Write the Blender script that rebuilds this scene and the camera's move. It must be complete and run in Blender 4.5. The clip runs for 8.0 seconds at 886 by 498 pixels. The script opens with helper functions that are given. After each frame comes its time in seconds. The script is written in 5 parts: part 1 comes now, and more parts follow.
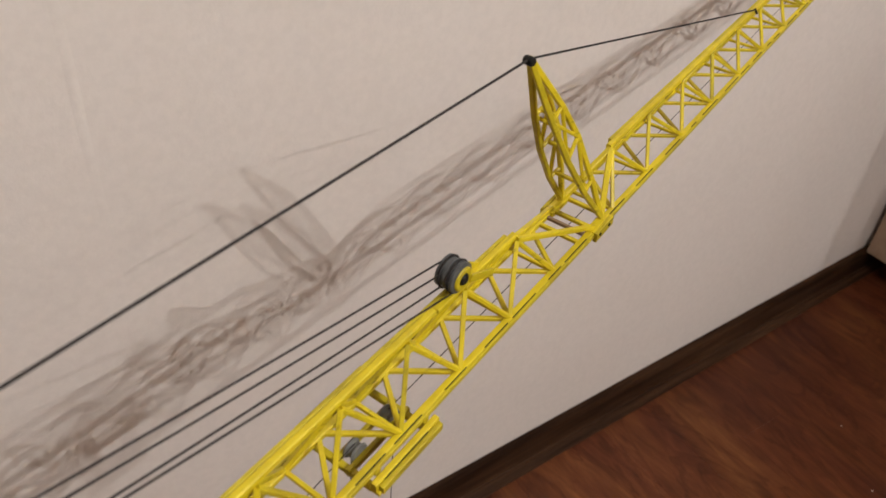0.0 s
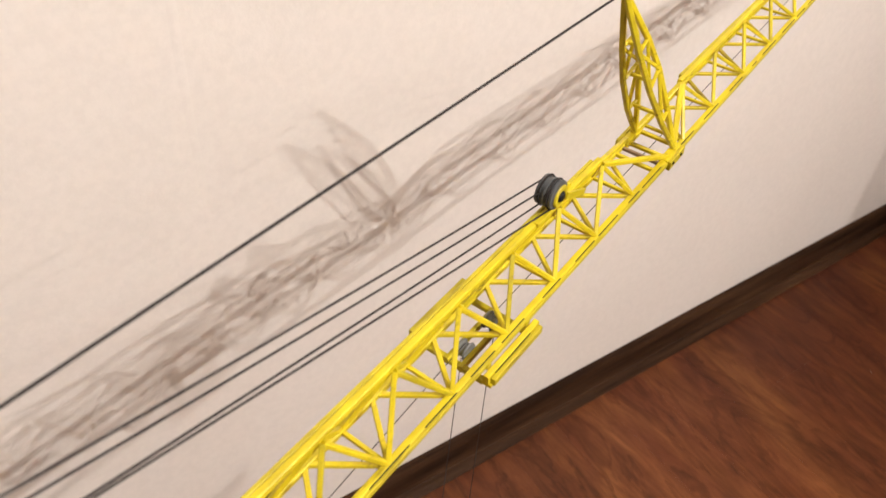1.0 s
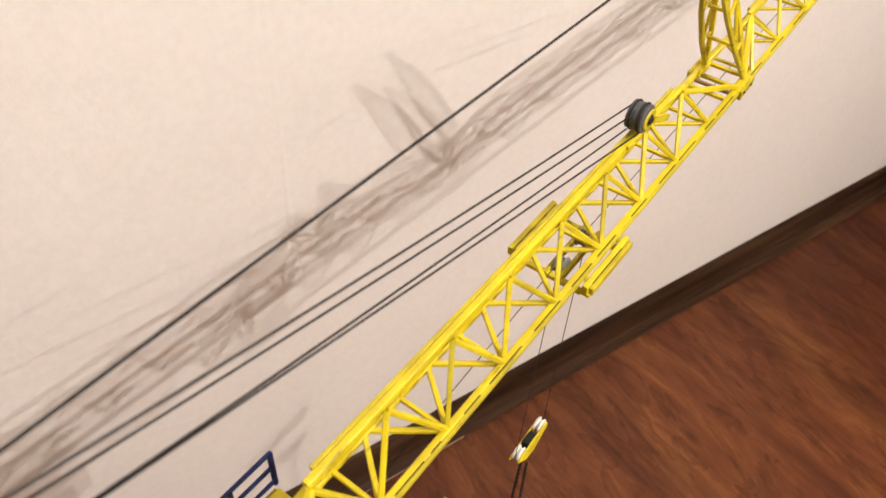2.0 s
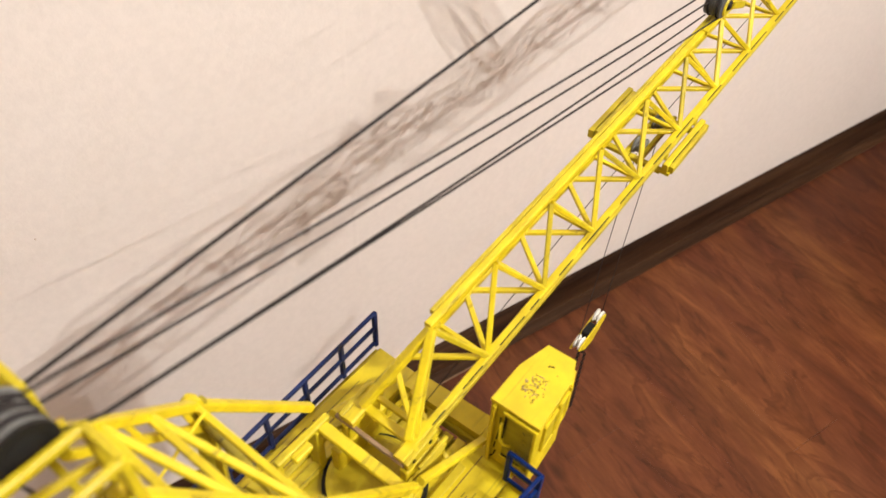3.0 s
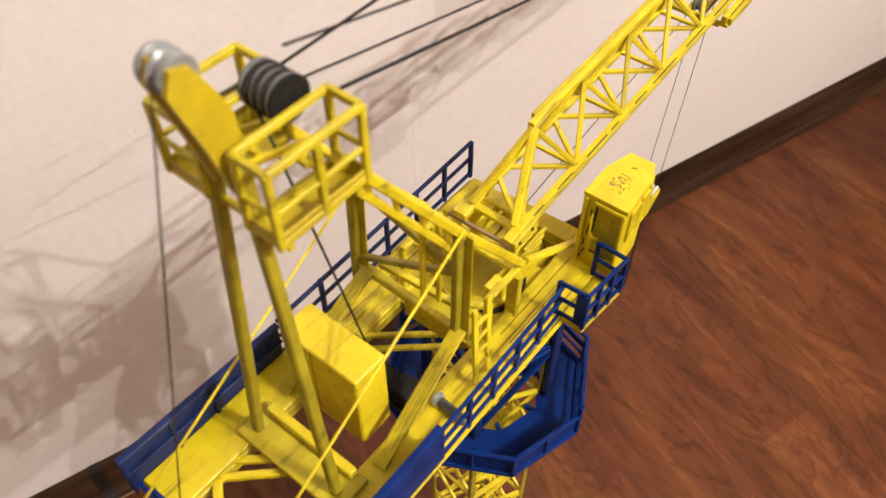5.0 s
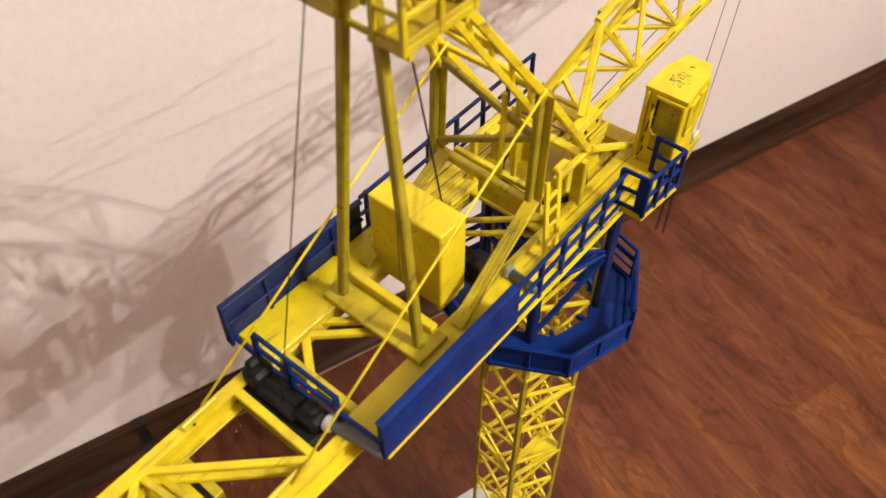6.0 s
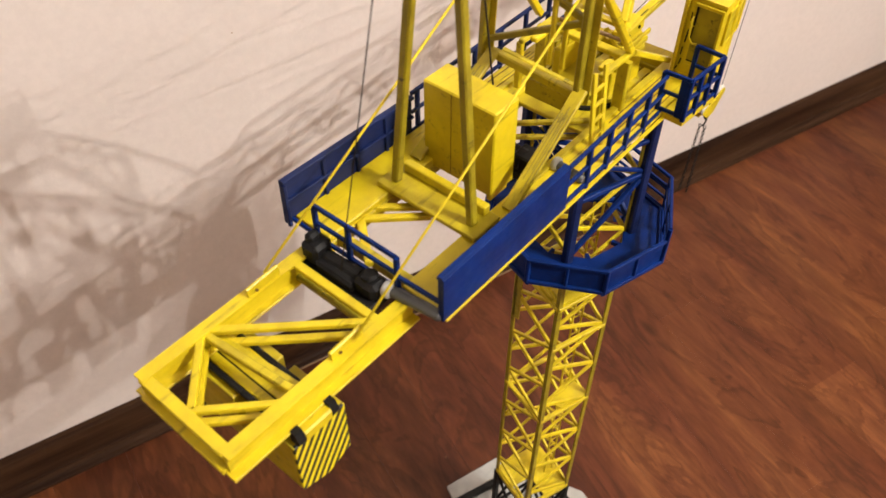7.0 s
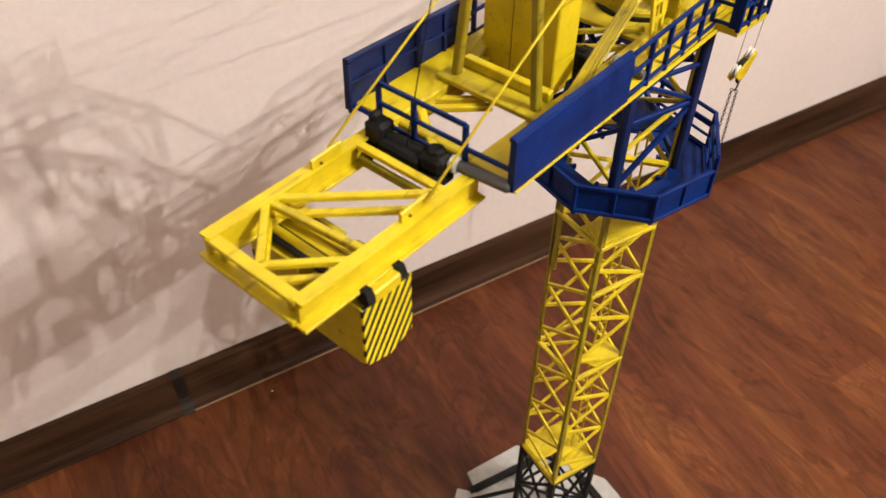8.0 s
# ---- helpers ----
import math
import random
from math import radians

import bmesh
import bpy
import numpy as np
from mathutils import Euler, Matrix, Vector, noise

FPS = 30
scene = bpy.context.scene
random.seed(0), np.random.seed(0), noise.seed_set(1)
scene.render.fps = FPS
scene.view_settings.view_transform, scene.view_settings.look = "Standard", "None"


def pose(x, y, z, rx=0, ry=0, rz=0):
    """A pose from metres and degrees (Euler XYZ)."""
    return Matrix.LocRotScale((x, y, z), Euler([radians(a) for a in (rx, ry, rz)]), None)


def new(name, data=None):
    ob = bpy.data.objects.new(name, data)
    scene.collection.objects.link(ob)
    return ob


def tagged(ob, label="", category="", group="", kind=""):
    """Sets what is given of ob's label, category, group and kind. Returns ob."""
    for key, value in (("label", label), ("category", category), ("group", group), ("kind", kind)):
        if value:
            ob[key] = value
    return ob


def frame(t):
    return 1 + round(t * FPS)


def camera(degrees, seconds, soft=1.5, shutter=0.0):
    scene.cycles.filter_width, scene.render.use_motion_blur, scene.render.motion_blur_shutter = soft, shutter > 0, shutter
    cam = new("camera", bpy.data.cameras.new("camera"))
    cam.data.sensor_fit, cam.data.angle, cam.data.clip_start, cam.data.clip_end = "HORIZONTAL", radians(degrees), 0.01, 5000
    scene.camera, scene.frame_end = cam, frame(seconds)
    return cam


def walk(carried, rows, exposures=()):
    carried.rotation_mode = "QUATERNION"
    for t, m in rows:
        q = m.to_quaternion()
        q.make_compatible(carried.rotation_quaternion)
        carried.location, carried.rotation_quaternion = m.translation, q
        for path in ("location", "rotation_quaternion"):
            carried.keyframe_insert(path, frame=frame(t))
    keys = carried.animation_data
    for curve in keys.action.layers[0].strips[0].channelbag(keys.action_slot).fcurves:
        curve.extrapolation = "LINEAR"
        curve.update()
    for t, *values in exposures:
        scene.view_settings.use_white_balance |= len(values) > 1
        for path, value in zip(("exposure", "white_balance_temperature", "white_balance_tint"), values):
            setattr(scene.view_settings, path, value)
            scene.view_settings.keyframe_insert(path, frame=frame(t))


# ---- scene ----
cam = camera(57.5, 8.0, soft=1.5)
cam.data.dof.use_dof = True
cam.data.dof.focus_distance = 0.57
cam.data.dof.aperture_fstop = 13.0
PATH = [
    (0.0, 0.1062, -0.1387, 1.0923, -37.45, -39.11, 4.61),
    (0.5, 0.0711, -0.1440, 1.0916, -36.99, -40.25, 4.35),
    (1.0, 0.0373, -0.1515, 1.0955, -36.51, -41.52, 3.84),
    (1.5, 0.0052, -0.1537, 1.0982, -36.41, -42.68, 3.53),
    (1.7, -0.0080, -0.1547, 1.0983, -36.08, -43.20, 2.96),
    (2.8, -0.0828, -0.1616, 1.0908, -35.67, -47.78, 2.95),
    (3.0, -0.0930, -0.1662, 1.0855, -35.28, -48.31, 2.54),
    (3.5, -0.1184, -0.1765, 1.0828, -35.30, -49.72, 2.33),
    (4.0, -0.1410, -0.1912, 1.0788, -35.06, -50.64, 1.80),
    (4.2, -0.1499, -0.2005, 1.0778, -34.59, -50.69, 1.19),
    (5.3, -0.2068, -0.2464, 1.0685, -32.73, -49.46, 0.03),
    (5.5, -0.2205, -0.2567, 1.0631, -32.38, -49.20, -0.11),
    (6.0, -0.2562, -0.2787, 1.0476, -31.70, -48.67, -0.22),
    (6.5, -0.2848, -0.3015, 1.0256, -31.40, -47.99, -0.05),
    (7.0, -0.3128, -0.3204, 1.0063, -31.45, -46.69, 0.03),
    (7.5, -0.3395, -0.3351, 0.9767, -31.48, -45.10, 0.30),
    (8.0, -0.3689, -0.3478, 0.9437, -31.77, -43.67, 0.91),
]
EXPOSURES = [(0.0, -0.93, 6000, 5), (0.25, -0.68, 6000, 6), (0.5, -0.40, 6050, 6), (0.8, -0.22, 6100, 5), (1.1, -0.19, 6150, 5), (1.6, -0.17, 6200, 5), (2.8, -0.05, 6200, 5), (4.2, -0.05, 6250, 7), (5.5, -0.06, 6350, 8), (8.0, -0.07, 6400, 9)]
walk(cam, [(t, pose(x, y, z, 90 + pitch, 0, yaw) @ pose(0, 0, 0, 0, 0, roll)) for t, x, y, z, yaw, pitch, roll in PATH], EXPOSURES)

# ---- light: a ceiling lamp with three bulbs behind the camera, and faint room light ----
world = bpy.data.worlds.new("room_dim")
world.use_nodes = True
world.node_tree.nodes["Background"].inputs[0].default_value = (1.0, 0.93, 0.86, 1)
world.node_tree.nodes["Background"].inputs[1].default_value = 0.03
scene.world = world
BULBS = [(0.733, -1.808, 2.40), (0.923, -1.616, 2.40), (0.698, -1.525, 2.40)]
BULB_WATTS = 95.0
for b in BULBS:
    lamp = bpy.data.lights.new("bulb_light", "POINT")
    lamp.energy, lamp.shadow_soft_size, lamp.color = BULB_WATTS, 0.0098, (1.0, 0.92, 0.83)
    new("bulb_light", lamp).location = b


# ---- materials ----
def ramp(nt, fac, stops):
    n = nt.nodes.new("ShaderNodeValToRGB")
    while len(n.color_ramp.elements) < len(stops):
        n.color_ramp.elements.new(0.5)
    for e, (p, c) in zip(n.color_ramp.elements, stops):
        e.position, e.color = p, (*c, 1)
    nt.links.new(fac, n.inputs[0])
    return n.outputs[0]


def mixc(nt, fac, a, b, mode="MIX"):
    n = nt.nodes.new("ShaderNodeMix")
    n.data_type, n.blend_type = "RGBA", mode
    for sock, v in ((n.inputs[0], fac), (n.inputs[6], a), (n.inputs[7], b)):
        if hasattr(v, "is_linked"):
            nt.links.new(v, sock)
        elif isinstance(v, (int, float)):
            sock.default_value = v
        else:
            sock.default_value = (*v, 1)
    return n.outputs[2]


def noisy(nt, scale, detail=4, stretch=(1, 1, 1), rough=0.55, coord="Object"):
    tc = nt.nodes.new("ShaderNodeTexCoord")
    mp = nt.nodes.new("ShaderNodeMapping")
    mp.inputs["Scale"].default_value = stretch
    nz = nt.nodes.new("ShaderNodeTexNoise")
    nz.inputs["Scale"].default_value, nz.inputs["Detail"].default_value, nz.inputs["Roughness"].default_value = scale, detail, rough
    nt.links.new(tc.outputs[coord], mp.inputs[0])
    nt.links.new(mp.outputs[0], nz.inputs[0])
    return nz.outputs[0]


def material(name, color, rough=0.5, metal=0.0):
    m = bpy.data.materials.new(name)
    m.use_nodes = True
    nt = m.node_tree
    b = nt.nodes["Principled BSDF"]
    b.inputs["Base Color"].default_value = (*color, 1)
    b.inputs["Roughness"].default_value, b.inputs["Metallic"].default_value = rough, metal
    return m, nt, b


def bump(nt, b, height, strength, distance):
    n = nt.nodes.new("ShaderNodeBump")
    n.inputs["Strength"].default_value, n.inputs["Distance"].default_value = strength, distance
    nt.links.new(height, n.inputs["Height"])
    nt.links.new(n.outputs[0], b.inputs["Normal"])


def painted(name, light, dark, grime, rough, grime_amount=0.5, gloss=0.5):
    """Brush paint on wood: two tones, dark streaks in the grain, fine relief."""
    m, nt, b = material(name, light, rough)
    b.inputs["Specular IOR Level"].default_value = gloss
    tone = ramp(nt, noisy(nt, 55, 5), [(0.35, light), (0.68, dark)])
    streak = ramp(nt, noisy(nt, 230, 6, (0.07, 1, 1), 0.7), [(0.55, (0, 0, 0)), (0.70, (1, 1, 1))])
    patch = ramp(nt, noisy(nt, 38, 3), [(0.42, (0, 0, 0)), (0.62, (1, 1, 1))])
    fac = mixc(nt, 1.0, streak, patch, "MULTIPLY")
    fac = mixc(nt, 1.0, fac, (grime_amount,) * 3, "MULTIPLY")
    nt.links.new(mixc(nt, fac, tone, grime), b.inputs["Base Color"])
    nt.links.new(ramp(nt, noisy(nt, 90, 3), [(0.3, (rough - 0.1,) * 3), (0.7, (rough + 0.15,) * 3)]), b.inputs["Roughness"])
    bump(nt, b, noisy(nt, 420, 4, (0.25, 1, 1)), 0.25, 0.0006)
    return m


YELLOW = painted("yellow_paint", (0.69, 0.540, 0.009), (0.53, 0.405, 0.007), (0.055, 0.040, 0.008), 0.40, 0.80)
YELLOW_WORN = painted("yellow_paint_worn", (0.57, 0.455, 0.009), (0.39, 0.30, 0.008), (0.030, 0.022, 0.008), 0.45, 1.0)
# deeper yellow: cheeks, and basket floors with their shade put into the colour
YELLOW_DEEP_DIM = painted("yellow_paint_deep_dim", (0.50, 0.375, 0.008), (0.36, 0.26, 0.007), (0.05, 0.035, 0.008), 0.45, 0.7)
# olive yellow: dirt, and shade put into the colour of posts, legs and door
YELLOW_DIRT_SHADE = painted("yellow_paint_dirt_shade", (0.35, 0.28, 0.010), (0.22, 0.17, 0.008), (0.025, 0.018, 0.008), 0.45, 1.0)
BLUE = painted("blue_paint", (0.0026, 0.022, 0.150), (0.0020, 0.013, 0.088), (0.003, 0.006, 0.03), 0.42, 0.5, 0.14)
# dark blue of the turntable posts, and of the wall-side panel with its shade
NAVY_AND_SHADE = painted("navy_paint_and_shade", (0.010, 0.020, 0.09), (0.007, 0.013, 0.06), (0.004, 0.004, 0.01), 0.42, 0.5, 0.16)
BLACK = painted("black_paint", (0.009, 0.009, 0.010), (0.015, 0.014, 0.013), (0.030, 0.026, 0.022), 0.48, 0.4, 0.14)
CLIP = painted("dark_clip", (0.016, 0.010, 0.008), (0.010, 0.007, 0.005), (0.02, 0.015, 0.01), 0.5, 0.4, 0.25)
GREY = painted("grey_paint", (0.105, 0.108, 0.112), (0.07, 0.072, 0.075), (0.03, 0.03, 0.03), 0.40, 0.6)
DRUM = painted("drum_paint", (0.20, 0.20, 0.195), (0.14, 0.14, 0.14), (0.035, 0.033, 0.03), 0.45, 0.8)
STEEL = painted("steel_pin", (0.24, 0.24, 0.245), (0.17, 0.17, 0.175), (0.06, 0.06, 0.06), 0.35, 0.6)
CORD = painted("dark_cord", (0.020, 0.017, 0.018), (0.035, 0.030, 0.030), (0.05, 0.05, 0.05), 0.8, 0.3, 0.15)
CORD_Y = painted("yellow_cord", (0.74, 0.585, 0.012), (0.62, 0.48, 0.010), (0.3, 0.2, 0.01), 0.6, 0.3)
WHITE = painted("white_plastic", (0.72, 0.70, 0.66), (0.60, 0.58, 0.54), (0.2, 0.18, 0.15), 0.4, 0.5)
PALE = painted("pale_primer", (0.42, 0.42, 0.40), (0.34, 0.34, 0.33), (0.15, 0.14, 0.13), 0.55, 0.5)
RUST = painted("rust_stain", (0.15, 0.075, 0.018), (0.09, 0.045, 0.012), (0.05, 0.03, 0.02), 0.7, 0.5)
ROD = painted("bare_wood", (0.30, 0.20, 0.11), (0.22, 0.14, 0.08), (0.08, 0.05, 0.03), 0.6, 0.6)


def wall_material():
    m, nt, b = material("wallpaper", (0.76, 0.70, 0.66), 0.62)
    big = ramp(nt, noisy(nt, 2.6, 3), [(0.3, (0.785, 0.722, 0.700)), (0.7, (0.748, 0.685, 0.660))])
    fine = ramp(nt, noisy(nt, 130, 5), [(0.35, (0.95, 0.95, 0.95)), (0.65, (1, 1, 1))])
    nt.links.new(mixc(nt, 1.0, big, fine, "MULTIPLY"), b.inputs["Base Color"])
    h = mixc(nt, 0.5, noisy(nt, 210, 4), noisy(nt, 24, 3))
    bump(nt, b, h, 0.35, 0.0014)
    return m


def board_material(name, lift):
    """Reddish laminate: a printed grain of broad flames, thin dark lines and small eyes, running on over the strips."""
    m, nt, b = material(name, (0.20, 0.06, 0.03), 0.30)
    b.inputs["Specular IOR Level"].default_value = 0.22
    info = nt.nodes.new("ShaderNodeObjectInfo")
    geo = nt.nodes.new("ShaderNodeNewGeometry")

    def placed(stretch, turn):
        mp = nt.nodes.new("ShaderNodeMapping")
        mp.inputs["Scale"].default_value = stretch
        mp.inputs["Rotation"].default_value = (0, 0, radians(turn))
        nt.links.new(geo.outputs["Position"], mp.inputs[0])
        return mp.outputs[0]

    def grain(scale, stretch, detail, dist=0.0, rough=0.55, turn=0.0):
        nz = nt.nodes.new("ShaderNodeTexNoise")
        nz.inputs["Scale"].default_value, nz.inputs["Detail"].default_value = scale, detail
        nz.inputs["Distortion"].default_value, nz.inputs["Roughness"].default_value = dist, rough
        nt.links.new(placed(stretch, turn), nz.inputs[0])
        return nz.outputs[0]
    wide = ramp(nt, grain(8.0, (1, 0.24, 1), 5, 1.1, 0.58), [(0.28, (0.066, 0.0165, 0.0075)), (0.46, (0.100, 0.0265, 0.0098)), (0.60, (0.134, 0.0400, 0.0128)), (0.76, (0.205, 0.070, 0.0205))])
    flame = ramp(nt, grain(19, (1, 0.19, 1), 6, 2.6, 0.62, 5), [(0.30, (0.62, 0.58, 0.56)), (0.50, (0.98, 0.98, 0.98)), (0.70, (1.36, 1.44, 1.40))])
    line = ramp(nt, grain(8.0, (1, 0.28, 1), 4, 3.0, 0.55, -4), [(0.41, (1.0, 1.0, 1.0)), (0.470, (0.62, 0.57, 0.55)), (0.492, (1.12, 1.15, 1.12)), (0.58, (1.0, 1.0, 1.0))])
    fine = ramp(nt, grain(85, (1, 0.16, 1), 6, 1.6, 0.66), [(0.34, (0.74, 0.71, 0.70)), (0.62, (1.08, 1.08, 1.08))])
    eye = nt.nodes.new("ShaderNodeTexVoronoi")
    eye.inputs["Scale"].default_value = 8.0
    nt.links.new(placed((1, 0.42, 1), 4), eye.inputs[0])
    eyes = ramp(nt, eye.outputs["Distance"], [(0.020, (0.38, 0.33, 0.31)), (0.060, (0.78, 0.75, 0.74)), (0.085, (1.10, 1.12, 1.10)), (0.150, (1.0, 1.0, 1.0))])
    col = mixc(nt, 0.85, wide, flame, "MULTIPLY")
    for layer, amount in ((line, 0.74), (fine, 0.76), (eyes, 0.85)):
        col = mixc(nt, amount, col, layer, "MULTIPLY")
    tone = ramp(nt, info.outputs["Random"], [(0.0, tuple(0.95 * v for v in lift)), (1.0, tuple(1.04 * v for v in lift))])
    col = mixc(nt, 1.0, col, info.outputs["Color"], "MULTIPLY")      # strip darkening from the object colour, shade on the floor included
    nt.links.new(mixc(nt, 1.0, col, tone, "MULTIPLY"), b.inputs["Base Color"])
    nt.links.new(ramp(nt, grain(30, (1, 0.3, 1), 3), [(0.3, (0.32,) * 3), (0.7, (0.48,) * 3)]), b.inputs["Roughness"])
    bump(nt, b, grain(300, (1, 0.05, 1), 4), 0.12, 0.0006)
    return m


def plinth_material():
    m, nt, b = material("dark_plinth", (0.03, 0.018, 0.012), 0.50)
    b.inputs["Specular IOR Level"].default_value = 0.05
    c = ramp(nt, noisy(nt, 60, 5, (0.06, 1, 1)), [(0.35, (0.019, 0.0090, 0.0052)), (0.60, (0.046, 0.0225, 0.0120)), (0.76, (0.082, 0.042, 0.022))])
    nt.links.new(c, b.inputs["Base Color"])
    bump(nt, b, noisy(nt, 300, 3, (0.05, 1, 1)), 0.15, 0.0004)
    return m


def stripes_material():
    """Black and yellow hazard stripes painted at a slant."""
    m, nt, b = material("hazard_stripes", (0.8, 0.6, 0.02), 0.45)
    tc = nt.nodes.new("ShaderNodeTexCoord")
    mp = nt.nodes.new("ShaderNodeMapping")
    mp.inputs["Rotation"].default_value = (0, radians(-32), 0)
    w = nt.nodes.new("ShaderNodeTexWave")
    w.wave_profile, w.bands_direction = "SIN", "X"
    w.inputs["Scale"].default_value, w.inputs["Distortion"].default_value = 66.0, 0.15
    nt.links.new(tc.outputs["Object"], mp.inputs[0])
    nt.links.new(mp.outputs[0], w.inputs[0])
    c = ramp(nt, w.outputs[1], [(0.44, (0.015, 0.014, 0.012)), (0.52, (0.76, 0.64, 0.012))])
    nt.links.new(c, b.inputs["Base Color"])
    return m


WALL, PLINTH, STRIPES = wall_material(), plinth_material(), stripes_material()
BOARD = board_material("cherry_laminate", (0.98, 1.03, 1.12))
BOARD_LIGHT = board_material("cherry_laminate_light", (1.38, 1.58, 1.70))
WALL_B = painted("brown_wallpaper", (0.50, 0.42, 0.35), (0.44, 0.36, 0.29), (0.2, 0.15, 0.11), 0.7, 0.4)
PLASTER = painted("ceiling_plaster", (0.74, 0.72, 0.69), (0.70, 0.68, 0.65), (0.6, 0.57, 0.53), 0.8, 0.3)
BEIGE = painted("beige_laminate", (0.50, 0.37, 0.27), (0.43, 0.31, 0.22), (0.25, 0.17, 0.11), 0.5, 0.4)
BRASS = painted("brass", (0.55, 0.40, 0.16), (0.45, 0.32, 0.12), (0.2, 0.14, 0.05), 0.35, 0.4)


# ---- building helpers ----
def part(name, bm, mat, parent=None, label="", smooth=False):
    me = bpy.data.meshes.new(name)
    bmesh.ops.recalc_face_normals(bm, faces=bm.faces)
    bm.to_mesh(me)
    bm.free()
    if smooth:
        for p in me.polygons:
            p.use_smooth = True
    me.materials.append(mat)
    ob = new(name, me)
    ob.parent = parent
    return tagged(ob, label)


def prism(bm, p, q, w, h, up=(0, 0, 1), chamfer=0.16):
    """A chamfered bar from p to q, w wide and h high."""
    p, q = Vector(p), Vector(q)
    a = (q - p).normalized()
    up = Vector(up)
    if abs(a.dot(up)) > 0.98:
        up = Vector((1, 0, 0))
    s = a.cross(up).normalized()
    u = s.cross(a)
    c = chamfer * min(w, h)
    ring = [(w / 2 - c, h / 2), (w / 2, h / 2 - c), (w / 2, -h / 2 + c), (w / 2 - c, -h / 2),
            (-w / 2 + c, -h / 2), (-w / 2, -h / 2 + c), (-w / 2, h / 2 - c), (-w / 2 + c, h / 2)]
    lo = [bm.verts.new(p + s * x + u * y) for x, y in ring]
    hi = [bm.verts.new(q + s * x + u * y) for x, y in ring]
    for i in range(8):
        bm.faces.new((lo[i], lo[(i + 1) % 8], hi[(i + 1) % 8], hi[i]))
    bm.faces.new(lo[::-1]), bm.faces.new(hi)
    return bm


def bar(name, p, q, w, h, mat, parent, up=(0, 0, 1), label=""):
    return part(name, prism(bmesh.new(), p, q, w, h, up), mat, parent, label)


def block(name, lo, hi, mat, parent, label="", bevel=0.0006):
    bm = bmesh.new()
    add_block(bm, lo, hi, bevel)
    return part(name, bm, mat, parent, label)


def add_block(bm, lo, hi, bevel=0.0006):
    lo, hi = Vector(lo), Vector(hi)
    m = Matrix.Translation((lo + hi) / 2) @ Matrix.Diagonal((*(hi - lo), 1))
    r = bmesh.ops.create_cube(bm, size=1, matrix=m)
    if bevel:
        edges = {e for v in r["verts"] for e in v.link_edges}
        bmesh.ops.bevel(bm, geom=list(edges), offset=bevel, segments=1, affect="EDGES", profile=0.5)


def lathe(bm, p, axis, profile, n=20):
    """Turns (along, radius) pairs round the axis through p."""
    p, a = Vector(p), Vector(axis).normalized()
    s = a.orthogonal().normalized()
    u = a.cross(s)
    rings = []
    for d, r in profile:
        c = p + a * d
        if r < 1e-6:
            rings.append([bm.verts.new(c)])
        else:
            rings.append([bm.verts.new(c + (s * math.cos(t) + u * math.sin(t)) * r) for t in (2 * math.pi * i / n for i in range(n))])
    for lo, hi in zip(rings, rings[1:]):
        for i in range(n):
            j = (i + 1) % n
            f = [lo[i % len(lo)], lo[j % len(lo)], hi[j % len(hi)], hi[i % len(hi)]]
            f = [v for k, v in enumerate(f) if v not in f[:k]]
            if len(f) > 2:
                bm.faces.new(f)
    return bm


def rope(name, points, r, mat, parent, n=6, sag=0.0, label=""):
    """A cord through the points."""
    pts = [Vector(p) for p in points]
    if sag:
        a, b = pts[0], pts[-1]
        pts = [a.lerp(b, k / 12) - Vector((0, 0, sag * 4 * (k / 12) * (1 - k / 12))) for k in range(13)]
    bm = bmesh.new()
    rings = []
    for i, c in enumerate(pts):
        d = (pts[min(i + 1, len(pts) - 1)] - pts[max(i - 1, 0)]).normalized()
        s = d.orthogonal().normalized() if i == 0 else (last - d * last.dot(d)).normalized()
        last = s
        u = d.cross(s)
        rings.append([bm.verts.new(c + (s * math.cos(t) + u * math.sin(t)) * r) for t in (2 * math.pi * k / n for k in range(n))])
    for lo, hi in zip(rings, rings[1:]):
        for k in range(n):
            bm.faces.new((lo[k], lo[(k + 1) % n], hi[(k + 1) % n], hi[k]))
    bm.faces.new(rings[0][::-1]), bm.faces.new(rings[-1])
    return part(name, bm, mat, parent, label, smooth=True)


def slab(bm, poly, z0, z1):
    """An upright prism over a plan polygon."""
    lo = [bm.verts.new((x, y, z0)) for x, y in poly]
    hi = [bm.verts.new((x, y, z1)) for x, y in poly]
    n = len(poly)
    for i in range(n):
        bm.faces.new((lo[i], lo[(i + 1) % n], hi[(i + 1) % n], hi[i]))
    bm.faces.new(lo[::-1]), bm.faces.new(hi)
    return bm


# ---- the room ----
WALL_Y = 0.419
X0, X1, YB, TOP = -3.0, 2.6, -3.8, 2.6


def seam_ridge(x):
    """A low soft ridge that wanders a little from floor to ceiling, where two lengths lap."""
    bm = bmesh.new()
    rows = []
    for k in range(131):
        z = TOP * k / 130
        mid = x - 0.003 + 0.0010 * math.sin(9 * z + x) + 0.0006 * math.sin(31 * z)
        rise = 0.00042 * (1 + 0.35 * math.sin(17 * z + 2 * x))
        rows.append([bm.verts.new((mid + 0.0052 * u, WALL_Y + 0.0001 - rise * (1 - u * u) ** 2, z)) for u in (-1, -0.6, -0.25, 0.05, 0.35, 0.65, 1)])
    for lo, hi in zip(rows, rows[1:]):
        for i in range(6):
            bm.faces.new((lo[i], lo[i + 1], hi[i + 1], hi[i]))
    return bm


